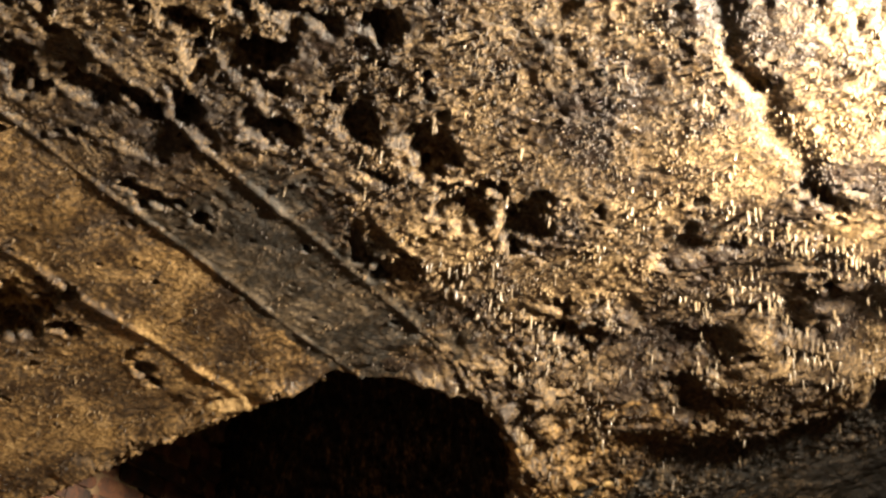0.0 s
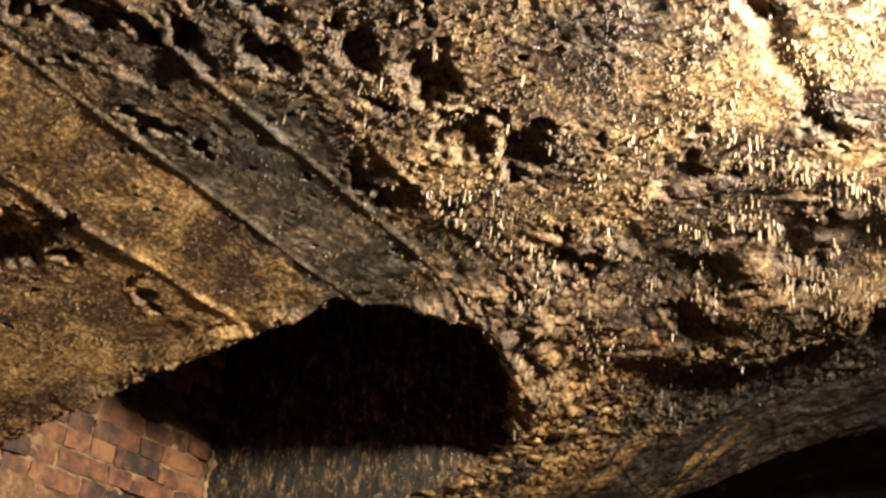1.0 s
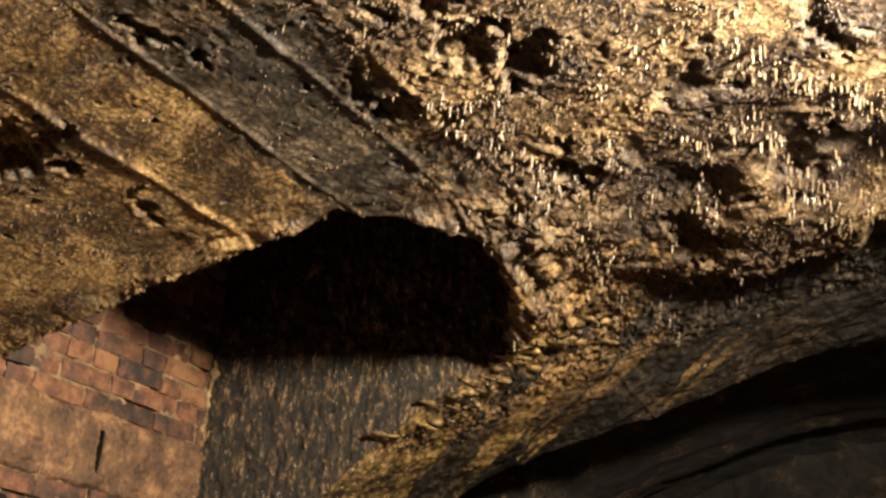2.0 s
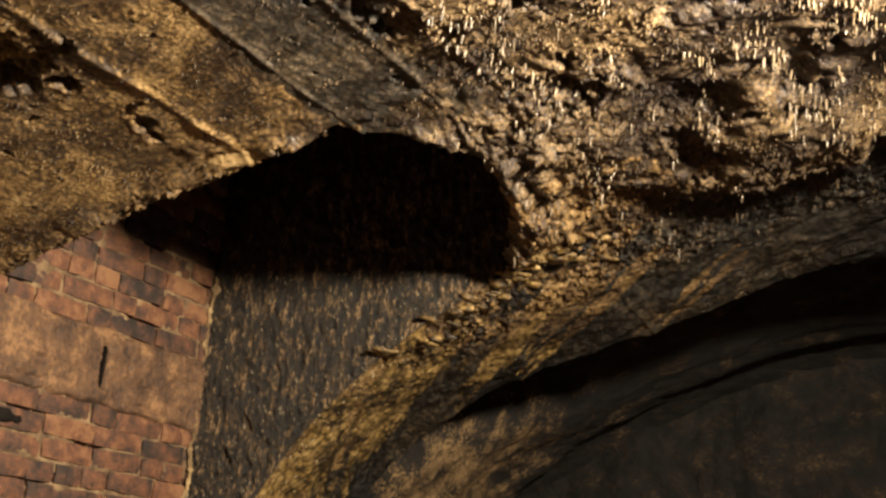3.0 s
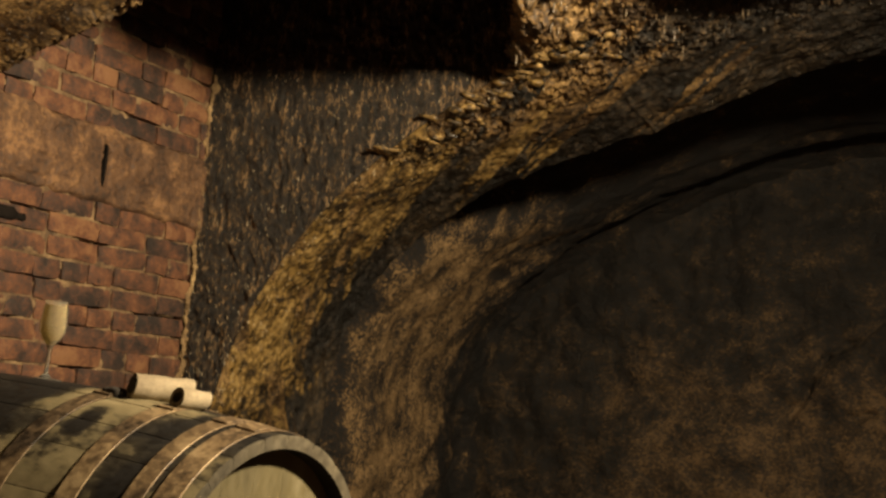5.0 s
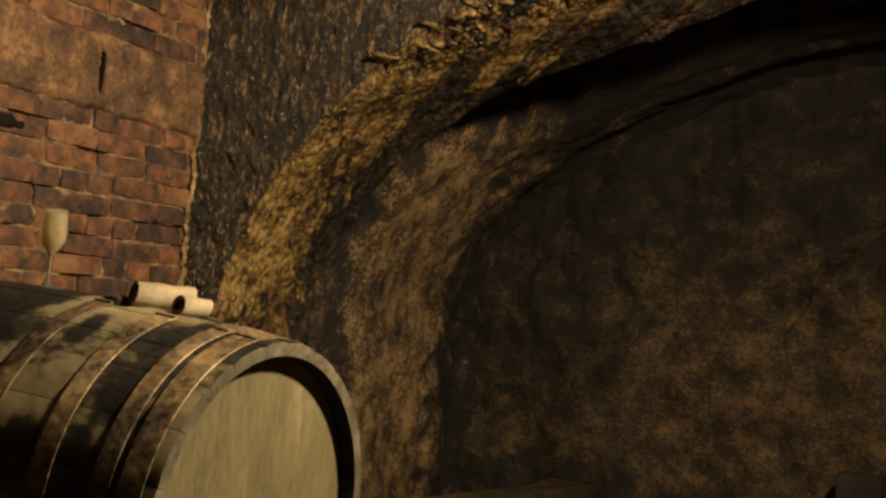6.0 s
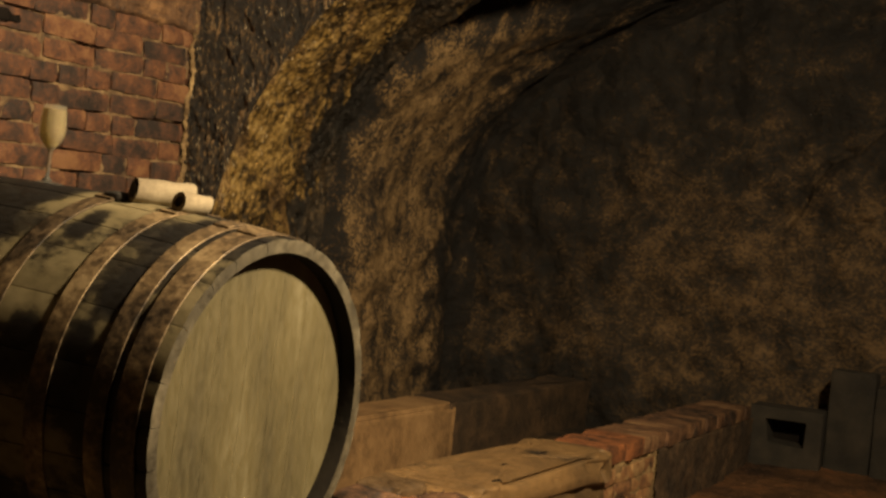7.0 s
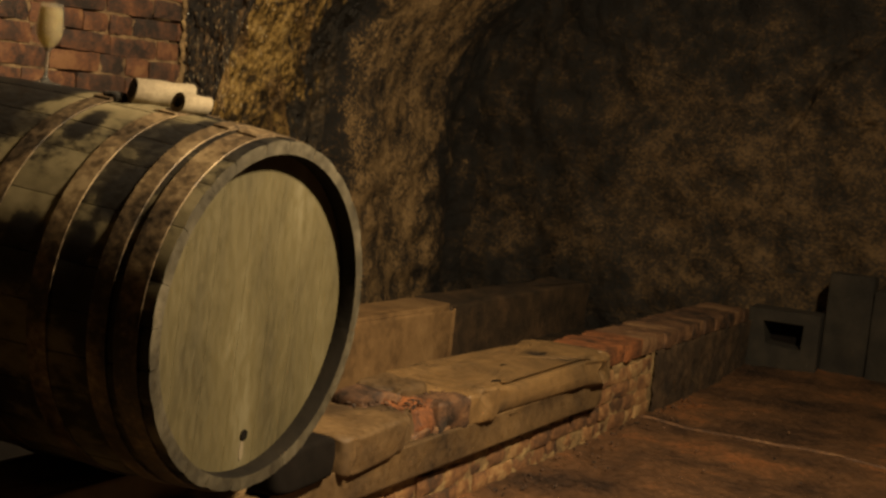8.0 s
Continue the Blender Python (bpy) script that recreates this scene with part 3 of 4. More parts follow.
SX, SK = np.meshgrid(strip_x, np.linspace(-1, 1, 5), indexing="ij")
width = 0.006 + 0.004 * grain(SX * 7, SX * 0, 6)
strip = np.stack([SX, 4.66 + 0.012 * grain(SX * 4, SX * 0, 3) + width * SK, 0.012 + 0.010 * layers(SX * 3, 4.66 * 3 + SX * 0, 81, 3) - 0.008 * SK ** 2], -1)
tagged(new("floor_joint", grid_mesh("floor_joint", strip, dark_brick)), "pale cement joint across the cellar floor", "floor joint", kind="structure")
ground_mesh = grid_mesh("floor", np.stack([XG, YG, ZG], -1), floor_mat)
ground_mesh.materials.append(dark_floor)
spots = np.empty(len(ground_mesh.polygons) * 3)
ground_mesh.polygons.foreach_get("center", spots)
# Darker floor behind the ledge, and unseen in the south to cut bounced light.
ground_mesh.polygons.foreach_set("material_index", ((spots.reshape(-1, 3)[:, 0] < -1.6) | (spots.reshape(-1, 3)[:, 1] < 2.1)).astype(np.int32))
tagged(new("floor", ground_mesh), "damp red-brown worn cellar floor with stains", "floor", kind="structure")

# ---- the barrel ----
barrel = tagged(new("wine_barrel"), "dark weathered oak wine barrel lying on the brick ledge", "barrel")
barrel.matrix_world = pose(-1.276, 1.863, 0.651, 0, 2.6, 0)
LENGTH, HEAD_R, BILGE_R = 1.2, 0.312, 0.346


def barrel_radius(s):
    q = 2 * s / LENGTH + 1
    return BILGE_R - (BILGE_R - HEAD_R) * abs(q) ** 2.0


def ring_band(s0, s1, r0, r1, thick, start=0.0, sweep=math.tau, steps=72, lift=0.0):
    """A closed band round the barrel's axis between two places on it."""
    bm = bmesh.new()
    rings = []
    closed = sweep >= math.tau - 1e-6
    for i in range(steps if closed else steps + 1):
        a = start + sweep * i / steps
        c, s = math.cos(a), math.sin(a)
        rings.append([bm.verts.new((sx, r * s, r * c)) for sx, r in ((s0, r0), (s1, r1), (s1, r1 + thick), (s0, r0 + thick))])
    for i in range(steps):
        p, q = rings[i], rings[(i + 1) % len(rings)]
        for k in range(4):
            bm.faces.new((p[k], p[(k + 1) % 4], q[(k + 1) % 4], q[k]))
    if not closed:
        bm.faces.new(rings[0])
        bm.faces.new(rings[-1][::-1])
    bmesh.ops.recalc_face_normals(bm, faces=bm.faces)
    bmesh.ops.bevel(bm, geom=[e for e in bm.edges if abs((e.verts[0].co - e.verts[1].co).x) < 1e-6 and len(e.link_faces) == 2 and e.calc_face_angle(0) > 0.8], offset=min(0.0015, thick * 0.3), segments=1, affect="EDGES")
    return bm


def stave_dark(x, y, z):
    """Black wet stains in patches on the upper side, and a darker rear of the barrel."""
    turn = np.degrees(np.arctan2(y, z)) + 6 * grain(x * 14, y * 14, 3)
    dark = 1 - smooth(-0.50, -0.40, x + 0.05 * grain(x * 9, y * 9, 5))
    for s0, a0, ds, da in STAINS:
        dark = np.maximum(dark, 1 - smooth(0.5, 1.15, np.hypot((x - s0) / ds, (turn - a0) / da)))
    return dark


STAINS = [(-0.140, -20, 0.022, 11), (-0.140, -52, 0.030, 9), (-0.165, -68, 0.022, 9), (-0.28, -74, 0.04, 12), (-0.31, -30, 0.022, 9)]
STAVES = 24
rng = random.Random(5)
edges_a = [0.0]
for i in range(STAVES):
    edges_a.append(edges_a[-1] + rng.uniform(0.8, 1.25))
edges_a = [a * math.tau / edges_a[-1] for a in edges_a]
for i in range(STAVES):
    a0, a1 = edges_a[i] + 0.0022, edges_a[i + 1] - 0.0022
    lift = rng.uniform(-0.0012, 0.0012)
    bm = bmesh.new()
    rows = []
    for k in range(61):
        s = -LENGTH * k / 60
        r = barrel_radius(s) + lift
        inner = barrel_radius(s) - (0.030 if 0 < k < 60 else 0.024)
        line = []
        for j in range(5):
            a = a0 + (a1 - a0) * j / 4
            drop = 0.0022 if j in (0, 4) else 0
            line.append(bm.verts.new((s, (r - drop) * math.sin(a), (r - drop) * math.cos(a))))
        for j in range(4, -1, -1):
            a = edges_a[i] + (edges_a[i + 1] - edges_a[i]) * j / 4
            line.append(bm.verts.new((s, inner * math.sin(a), inner * math.cos(a))))
        rows.append(line)
    for k in range(60):
        for j in range(10):
            bm.faces.new((rows[k][j], rows[k][(j + 1) % 10], rows[k + 1][(j + 1) % 10], rows[k + 1][j]))
    bm.faces.new(rows[0])
    bm.faces.new(rows[-1][::-1])
    bmesh.ops.recalc_face_normals(bm, faces=bm.faces)
    stave = part("stave", bm, oak, barrel, soft=True)
    darken_points(stave.data, stave_dark)
    stave.data.materials.append(croze_shade)
    stave.data.materials.append(chime_oak)
    for face in stave.data.polygons:
        middle = face.center
        # Inner faces take the colour that paints the chime's shade.
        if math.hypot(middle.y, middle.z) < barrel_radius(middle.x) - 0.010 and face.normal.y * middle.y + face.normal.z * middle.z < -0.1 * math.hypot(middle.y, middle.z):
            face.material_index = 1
        elif abs(face.normal.x) > 0.8:
            face.material_index = 2
# hoops: chime, quarter and bilge hoops at each end, lapped and riveted on top
for s, w in ((-0.043, 0.045), (-0.098, 0.036), (-0.216, 0.040), (-0.366, 0.042)):
    for mirror in (False, True):
        m = -LENGTH - s if mirror else s
        s0, s1 = m - w / 2, m + w / 2
        bm = ring_band(s0, s1, barrel_radius(s0) + 0.0005, barrel_radius(s1) + 0.0005, 0.0028, steps=96)
        hoop = part("hoop", bm, hoop_mat, barrel, "tarnished steel hoop", True)
        lap = ring_band(s0 + 0.001, s1 - 0.001, barrel_radius(s0) + 0.0034, barrel_radius(s1) + 0.0034, 0.0036, -0.22, 0.15, 8)
        part("hoop_lap", lap, hoop_mat, hoop, "", True)
# the front head, of upright boards set back in the chime
head_inner = HEAD_R - 0.021
cuts = [-head_inner, -0.205, -0.125, -0.035, 0.05, 0.13, 0.21, head_inner]
for a, b in zip(cuts, cuts[1:]):
    bm = bmesh.new()
    a2, b2 = a + 0.0002, b - 0.0002
    rim = []
    for i in range(9):
        y = a2 + (b2 - a2) * i / 8
        rim.append((y, math.sqrt(max(head_inner ** 2 - y * y, 1e-6))))
    outline = rim + [(y, -z) for y, z in reversed(rim)]
    front = [bm.verts.new((-0.034, y, z)) for y, z in outline]
    rear = [bm.verts.new((-0.054, y, z)) for y, z in outline]
    bm.faces.new(front)
    bm.faces.new(rear[::-1])
    for i in range(len(front)):
        bm.faces.new((front[i - 1], front[i], rear[i], rear[i - 1]))
    bmesh.ops.recalc_face_normals(bm, faces=bm.faces)
    part("head_board", bm, head_oak, barrel, "pale smooth oak head board")
bm = bmesh.new()
bmesh.ops.create_cone(bm, cap_ends=True, segments=64, radius1=head_inner, radius2=head_inner, depth=0.02, matrix=pose(-LENGTH + 0.06, 0, 0, 0, 90, 0))
part("rear_head", bm, oak, barrel)
# A near-black disc stands for the shade in the tap hole.
bm = bmesh.new()
bmesh.ops.create_cone(bm, cap_ends=True, segments=24, radius1=0.010, radius2=0.010, depth=0.006, matrix=pose(-0.0345, 0.018, -0.225, 0, 90, 0))
part("tap_hole", bm, near_black, barrel, "small near-black disc for the shade in the tap hole")
part("lime_run", stone(-0.0348, -0.0325, 0.010, 0.022, -0.272, -0.236, 71, 0.002, 0.7), cloth_mat, barrel, "pale dried run below the tap hole", True)

# ---- the ledge ----
ledge = tagged(new("brick_ledge"), "low brick ledge topped with worn stone slabs, carrying the barrel", "ledge")
part("core", box(-1.71, -1.515, -1.0, 6.70, 0, 0.25), mortar, ledge)
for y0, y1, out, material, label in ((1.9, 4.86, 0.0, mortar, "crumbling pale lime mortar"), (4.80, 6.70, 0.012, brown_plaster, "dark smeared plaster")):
    YM, ZM = np.meshgrid(np.arange(y0, y1, 0.012), np.arange(-0.01, 0.262, 0.012), indexing="ij")
    XM = -1.482 + out + 0.007 * layers(YM * 14, ZM * 14, 67, 4, 0.7)
    XM = np.where(ZM > 0.245, -1.53, XM)
    facing = new("facing", grid_mesh("facing", np.stack([XM, YM, ZM], -1), material, flip=True))
    facing.parent = ledge
    tagged(facing, label)


part("beam", stone(-1.72, -1.440, 1.9, 4.20, 0.135, 0.232, 4, 0.014, 0.14), stained_slab, ledge, "long worn stone course", True)
part("slab", stone(-1.75, -1.422, 3.08, 4.22, 0.218, 0.318, 7, 0.027, 0.20), slab_mat, ledge, "long worn stone slab with chipped edge", True)
part("slab", stone(-1.75, -1.430, 2.42, 2.74, 0.212, 0.312, 9, 0.024, 0.20), stained_slab, ledge, "short broken stone slab", True)
part("slab", stone(-1.75, -1.52, 0.6, 2.38, 0.225, 0.322, 2, 0.014, 0.16), stained_slab, ledge, "worn stone slab under the barrel", True)
# Solid near-black lumps stand for the shade in the slab's cracks.
CRACKS = [(-1.555, 3.56, 0.009, 0.060), (-1.525, 3.62, 0.022, 0.012), (-1.475, 3.31, 0.006, 0.035), (-1.56, 3.86, 0.008, 0.050)]
for k, (x, y, w, d) in enumerate(CRACKS):
    part("crack", stone(x - w, x + w, y - d, y + d, 0.300, 0.325, 90 + k, 0.014, 0.8), near_black, ledge, "near-black lump for the shade of an open crack", True)
for k, (x, y, z, r) in enumerate(((-1.53, 2.80, 0.255, 0.055), (-1.52, 2.90, 0.262, 0.060), (-1.51, 3.01, 0.262, 0.066), (-1.62, 2.84, 0.275, 0.07), (-1.62, 2.97, 0.28, 0.075), (-1.52, 3.10, 0.262, 0.055), (-1.49, 2.86, 0.225, 0.035), (-1.49, 2.97, 0.222, 0.04))):
    part("rubble", stone(x - r, x + r, y - r * 1.15, y + r * 1.15, z - r * 0.75, z + r * 0.75, 30 + k, 0.024, 0.28), stained_slab if k % 4 == 0 else red_brick if k % 4 == 1 else dark_brick, ledge, "crumbling reddish brick rubble", True)
wedge = tagged(new("wooden_wedge"), "dark wooden wedge chocking the barrel on the ledge", "wedge")
part("body", stone(-1.515, -1.405, 2.13, 2.37, 0.230, 0.330, 5, 0.010, 0.3), near_black, wedge, "", True)

rear_ledge = tagged(new("rear_ledge"), "plastered low rear ledge behind the barrel", "ledge")
part("body", stone(-2.68, -2.455, 2.85, 5.04, -0.02, 0.262, 3, 0.014, 0.09), tan_plaster, rear_ledge, "", True)
part("body", stone(-2.70, -2.468, 5.0, 6.72, -0.02, 0.268, 13, 0.02, 0.09), brown_plaster, rear_ledge, "darker brown plaster", True)
# The bearing is coloured near black for the shade under the barrel.
part("base", stone(-2.68, -2.455, -1.0, 2.86, -0.02, 0.325, 8, 0.014, 0.09), near_black, rear_ledge, "bearing under the barrel, shade painted in near black", True)
part("cap", stone(-2.675, -2.462, 2.87, 5.03, 0.235, 0.272, 6, 0.008, 0.2), tan_plaster, rear_ledge, "worn pale capping", True)

# ---- concrete blocks by the end wall ----
def hollow_block(x, y, z, w, d, h, label):
    thing = tagged(new("concrete_block"), label, "block")
    thing.matrix_world = pose(x, y, z, 0, 0, 4)
    bm = bmesh.new()
    verts = {}
    hx0, hx1, hz0, hz1 = -w * 0.28, w * 0.26, h * 0.42, h * 0.80
    for key, yy in (("f", -d / 2), ("b", d / 2)):
        verts[key] = [bm.verts.new((px, yy, pz)) for px, pz in ((-w / 2, 0), (w / 2, 0), (w / 2, h), (-w / 2, h), (hx0 + 0.02, hz0), (hx1, hz0 - 0.012), (hx1 + 0.005, hz1), (hx0, hz1))]
    for key in "fb":
        v = verts[key]
        for q in ((0, 1, 5, 4), (1, 2, 6, 5), (2, 3, 7, 6), (3, 0, 4, 7)):
            bm.faces.new([v[k] for k in q])
    f, b = verts["f"], verts["b"]
    for loop in ((0, 1, 2, 3), (4, 5, 6, 7)):
        for i in range(4):
            p, q = loop[i], loop[(i + 1) % 4]
            bm.faces.new((f[p], f[q], b[q], b[p]))
    bmesh.ops.recalc_face_normals(bm, faces=bm.faces)
    bmesh.ops.bevel(bm, geom=bm.edges[:], offset=0.004, segments=1, affect="EDGES")
    part("body", bm, concrete, thing)
    # This plate closes the block's hole and paints its shade.
    part("shade_plate", box(-w * 0.4, w * 0.4, d / 2 - 0.03, d / 2 - 0.005, h * 0.3, h * 0.9), near_black, thing)
    return thing


hollow_block(-1.320, 6.40, 0.02, 0.345, 0.2, 0.29, "grey hollow concrete block on the floor by the end wall")
post = tagged(new("concrete_post"), "grey concrete slab standing against the end wall", "post")
part("body", box(-1.145, -0.935, 6.42, 6.57, 0.01, 0.52, 0.006, 0.006, 2, 3), concrete, post)
post2 = tagged(new("concrete_post"), "grey concrete slab standing against the end wall", "post")
part("body", box(-0.925, -0.66, 6.40, 6.55, 0.01, 0.46, 0.006, 0.006, 2, 8), concrete, post2)


# ---- on the barrel ----
def lathe(profile, steps=40):
    bm = bmesh.new()
    rings = []
    for r, z in profile:
        rings.append([bm.verts.new((r * math.cos(math.tau * i / steps), r * math.sin(math.tau * i / steps), z)) for i in range(steps)])
    for p, q in zip(rings, rings[1:]):
        for i in range(steps):
            bm.faces.new((p[i - 1], p[i], q[i], q[i - 1]))
    bm.faces.new(rings[0][::-1])
    bm.faces.new(rings[-1])
    bmesh.ops.remove_doubles(bm, verts=bm.verts, dist=1e-5)
    bmesh.ops.recalc_face_normals(bm, faces=bm.faces)
    return bm


wine_glass = tagged(new("wine_glass"), "stemmed wine glass with pale wine standing on the barrel", "glass")
wine_glass.matrix_world = pose(-1.840, 1.863, 1.021, 0, 2.0, 0) @ Matrix.Diagonal((0.93, 0.93, 0.885, 1))
part("bowl", lathe([(0.0345, 0.0), (0.034, 0.002), (0.012, 0.006), (0.0042, 0.016), (0.0034, 0.066), (0.008, 0.076), (0.020, 0.090), (0.0268, 0.106), (0.0276, 0.122), (0.0255, 0.150), (0.0225, 0.174),
                    (0.0218, 0.174), (0.0248, 0.150), (0.0268, 0.122), (0.0260, 0.106), (0.0192, 0.091), (0.0075, 0.0775), (0.0001, 0.0765)]), glass_mat, wine_glass, soft=True)
part("wine", lathe([(0.0001, 0.0772), (0.0072, 0.0782), (0.0187, 0.0915), (0.0254, 0.1063), (0.0262, 0.122), (0.0246, 0.148), (0.0228, 0.164), (0.0001, 0.164)]), wine_mat, wine_glass, "pale yellow wine", soft=True)


def cloth_roll(radius, length, turns):
    """A rolled strip of cloth, lying along its own x axis."""
    bm = bmesh.new()
    n = int(turns * 22)
    outer, inner = [], []
    for i in range(n + 1):
        a = math.tau * turns * i / n
        r = radius * (0.62 + 0.38 * i / n)
        outer.append((r * math.cos(a), r * math.sin(a)))
        inner.append(((r - 0.003) * math.cos(a), (r - 0.003) * math.sin(a)))
    stations = [length * (k / 8 - 0.5) for k in range(9)]
    loops = []
    for s in stations:
        loops.append(([bm.verts.new((s + 0.004 * math.sin(i * 0.3), y, z)) for i, (y, z) in enumerate(outer)], [bm.verts.new((s + 0.004 * math.sin(i * 0.3), y, z)) for i, (y, z) in enumerate(inner)]))
    for (o0, i0), (o1, i1) in zip(loops, loops[1:]):
        for k in range(n):
            bm.faces.new((o0[k], o0[k + 1], o1[k + 1], o1[k]))
            bm.faces.new((i0[k + 1], i0[k], i1[k], i1[k + 1]))
        bm.faces.new((o0[0], o1[0], i1[0], i0[0]))
        bm.faces.new((o0[n], i0[n], i1[n], o1[n]))
    for o, i in (loops[0], loops[-1]):
        for k in range(n):
            bm.faces.new((o[k], i[k], i[k + 1], o[k + 1]))
    bmesh.ops.recalc_face_normals(bm, faces=bm.faces)
    for v in bm.verts:
        v.co += Vector((0, noise.noise(v.co * 30), noise.noise(v.co * 30 + Vector((9, 9, 9))))) * 0.0025
    return bm


roll = tagged(new("cloth_roll"), "rolled beige cloth with dark open end lying on the barrel", "cloth")
roll.matrix_world = pose(-1.556, 1.868, 1.024, 0, 0, 66)
part("fabric", cloth_roll(0.026, 0.116, 2), cloth_mat, roll, soft=True)
# A dark plug stands for the shade in the roll's open end.
part("dark_plug", lathe([(0.0001, -0.058), (0.0150, -0.059), (0.0150, 0.052), (0.0001, 0.050)]), dark_cloth, roll).matrix_local = pose(0, 0, 0, 0, 90, 0)
roll2 = tagged(new("cloth_roll"), "small rolled greyish cloth beside the larger roll", "cloth")
roll2.matrix_world = pose(-1.464, 1.842, 1.009, 0, 2, 86)
part("fabric", cloth_roll(0.020, 0.072, 3), cloth_mat, roll2, soft=True)

# The small roll's hollow gets its shade from a dark plug too.
part("dark_plug", lathe([(0.0001, -0.031), (0.0115, -0.0315), (0.0115, 0.028), (0.0001, 0.027)]), dark_cloth, roll2).matrix_local = pose(0, 0, 0, 0, 90, 0)

rag = tagged(new("dark_rag"), "small crumpled dark rag beside the rolled cloth", "rag")
part("fabric", stone(-1.636, -1.588, 1.795, 1.838, 0.985, 1.020, 61, 0.014, 0.6), dark_cloth, rag, "", True)

# ---- bricks of the west wall ----
WALL_X = -3.20
west = tagged(new("wall_west", None), "old red brick wall with smeared mortar and a plastered patch", "wall", kind="structure")
part("core", box(WALL_X - 0.4, WALL_X - 0.075, -2.2, 3.99, 0, 3.0), wall_mortar, west)
YJ, ZJ = np.meshgrid(np.arange(2.3, 3.98, 0.010), np.arange(0.6, 2.80, 0.008), indexing="ij")
XJ = WALL_X - 0.009 + 0.006 * layers(YJ * 12, ZJ * 16, 57, 3, 0.7) - 0.035 * smooth(0.25, 0.5, layers(YJ * 4, ZJ * 11, 58, 2))
XJ = XJ - 0.05 * np.exp(-((YJ - 3.39) / 0.03) ** 2) * smooth(1.70, 1.74, ZJ) * (1 - smooth(1.88, 1.92, ZJ))
joints = new("mortar_bed", grid_mesh("mortar_bed", np.stack([XJ, YJ, ZJ], -1), wall_mortar, flip=True))
joints.parent = west
tagged(joints, "crumbling brown mortar with open joints")


def brick_mesh(length, height, deep, seed, material):
    """A brick with a lumpy face, worn corners and straight sides."""
    r = random.Random(seed)
    ny, nz = 6, 4
    rows = []
    for i in range(ny):
        for k in range(nz):
            y, z = length * (i / (ny - 1) - 0.5), height * (k / (nz - 1) - 0.5)
            rim = i in (0, ny - 1) or k in (0, nz - 1)
            corner = i in (0, ny - 1) and k in (0, nz - 1)
            x = -0.004 * rim - 0.003 * corner + r.uniform(-0.0012, 0.0012)
            rows.append((x, y * (0.99 if corner else 1) + r.uniform(-1, 1) * 0.0035, z * (0.975 if corner else 1) + r.uniform(-1, 1) * 0.0025))
    ring = [i * nz for i in range(ny)] + [(ny - 1) * nz + k for k in range(1, nz)] + [i * nz + nz - 1 for i in range(ny - 2, -1, -1)] + [k for k in range(nz - 2, 0, -1)]
    verts = rows + [(-deep, rows[q][1], rows[q][2]) for q in ring]
    faces = [(i * nz + k, (i + 1) * nz + k, (i + 1) * nz + k + 1, i * nz + k + 1) for i in range(ny - 1) for k in range(nz - 1)]
    base = len(rows)
    count = len(ring)
    faces += [(ring[q], base + q, base + (q + 1) % count, ring[(q + 1) % count]) for q in range(count)]
    mesh = bpy.data.meshes.new("brick")
    mesh.from_pydata(verts, [], faces)
    mesh.materials.append(material)
    mesh.shade_smooth()
    mesh.set_sharp_from_angle(angle=radians(50))
    return mesh


def piece(name, mesh, parent, m):
    ob = new(name, mesh)
    ob.parent = parent
    ob.matrix_local = m
    return ob


stretchers = [brick_mesh(0.243, 0.0655, 0.05, k, brick_mat) for k in range(8)]
headers = [brick_mesh(0.119, 0.0655, 0.05, 20 + k, brick_mat) for k in range(6)]
rng = random.Random(11)
COURSE = 0.0735
for row in range(24):
    z = 0.83 + row * COURSE if row < 12 else 1.977 + (row - 15) * COURSE
    if 12 <= row < 15:
        continue
    y = 2.52 + (row % 2) * 0.125 + rng.uniform(-0.03, 0.03)
    while y < 3.93:
        long = rng.random() < (0.4 if row > 14 else 0.68) and y < 3.80
        w = 0.251 if long else 0.127
        mid = y + w / 2
        y += w
        piece("brick", rng.choice(stretchers if long else headers), west,
              pose(WALL_X + rng.uniform(-0.005, 0.006), mid, z + rng.uniform(-0.002, 0.002) + 0.020 * (mid - 3.4) + 0.004 * math.sin(mid * 5 + row), rng.uniform(-0.8, 0.8) + 1.1, rng.uniform(-0.8, 0.8), rng.uniform(-0.8, 0.8)))
# plaster smeared over the middle courses
ys_q, zs_q = np.arange(2.50, 3.97, 0.0035), np.arange(1.62, 1.98, 0.006)
YQ, ZQ = np.meshgrid(ys_q, zs_q, indexing="ij")
edge_q = np.minimum(ZQ - 1.672, 1.942 - ZQ) + 0.012 * layers(YQ * 9, ZQ * 9, 15, 3)
ghost = np.exp(-((np.mod(ZQ - 1.668, 0.0735) - 0.037) / 0.006) ** 2) * smooth(0.0, 0.6, grain(YQ * 4, ZQ * 9, 12))
course_q = np.floor((ZQ - 1.668) / 0.0735)
ghost = np.maximum(ghost, np.exp(-((np.mod(YQ + course_q * 0.09, 0.19) - 0.09) / 0.006) ** 2) * smooth(0.1, 0.6, grain(YQ * 5, ZQ * 9, 31)))
XQ = WALL_X - 0.020 + 0.030 * smooth(-0.01, 0.012, edge_q) + 0.006 * layers(YQ * 8, ZQ * 12, 16, 4, 0.7) - 0.009 * ghost
crack = np.abs(YQ - 3.39 + 0.01 * grain(ZQ * 20, ZQ, 3))
XQ = XQ - 0.07 * np.exp(-(crack / 0.011) ** 2) * smooth(1.72, 1.76, ZQ) * (1 - smooth(1.86, 1.90, ZQ))
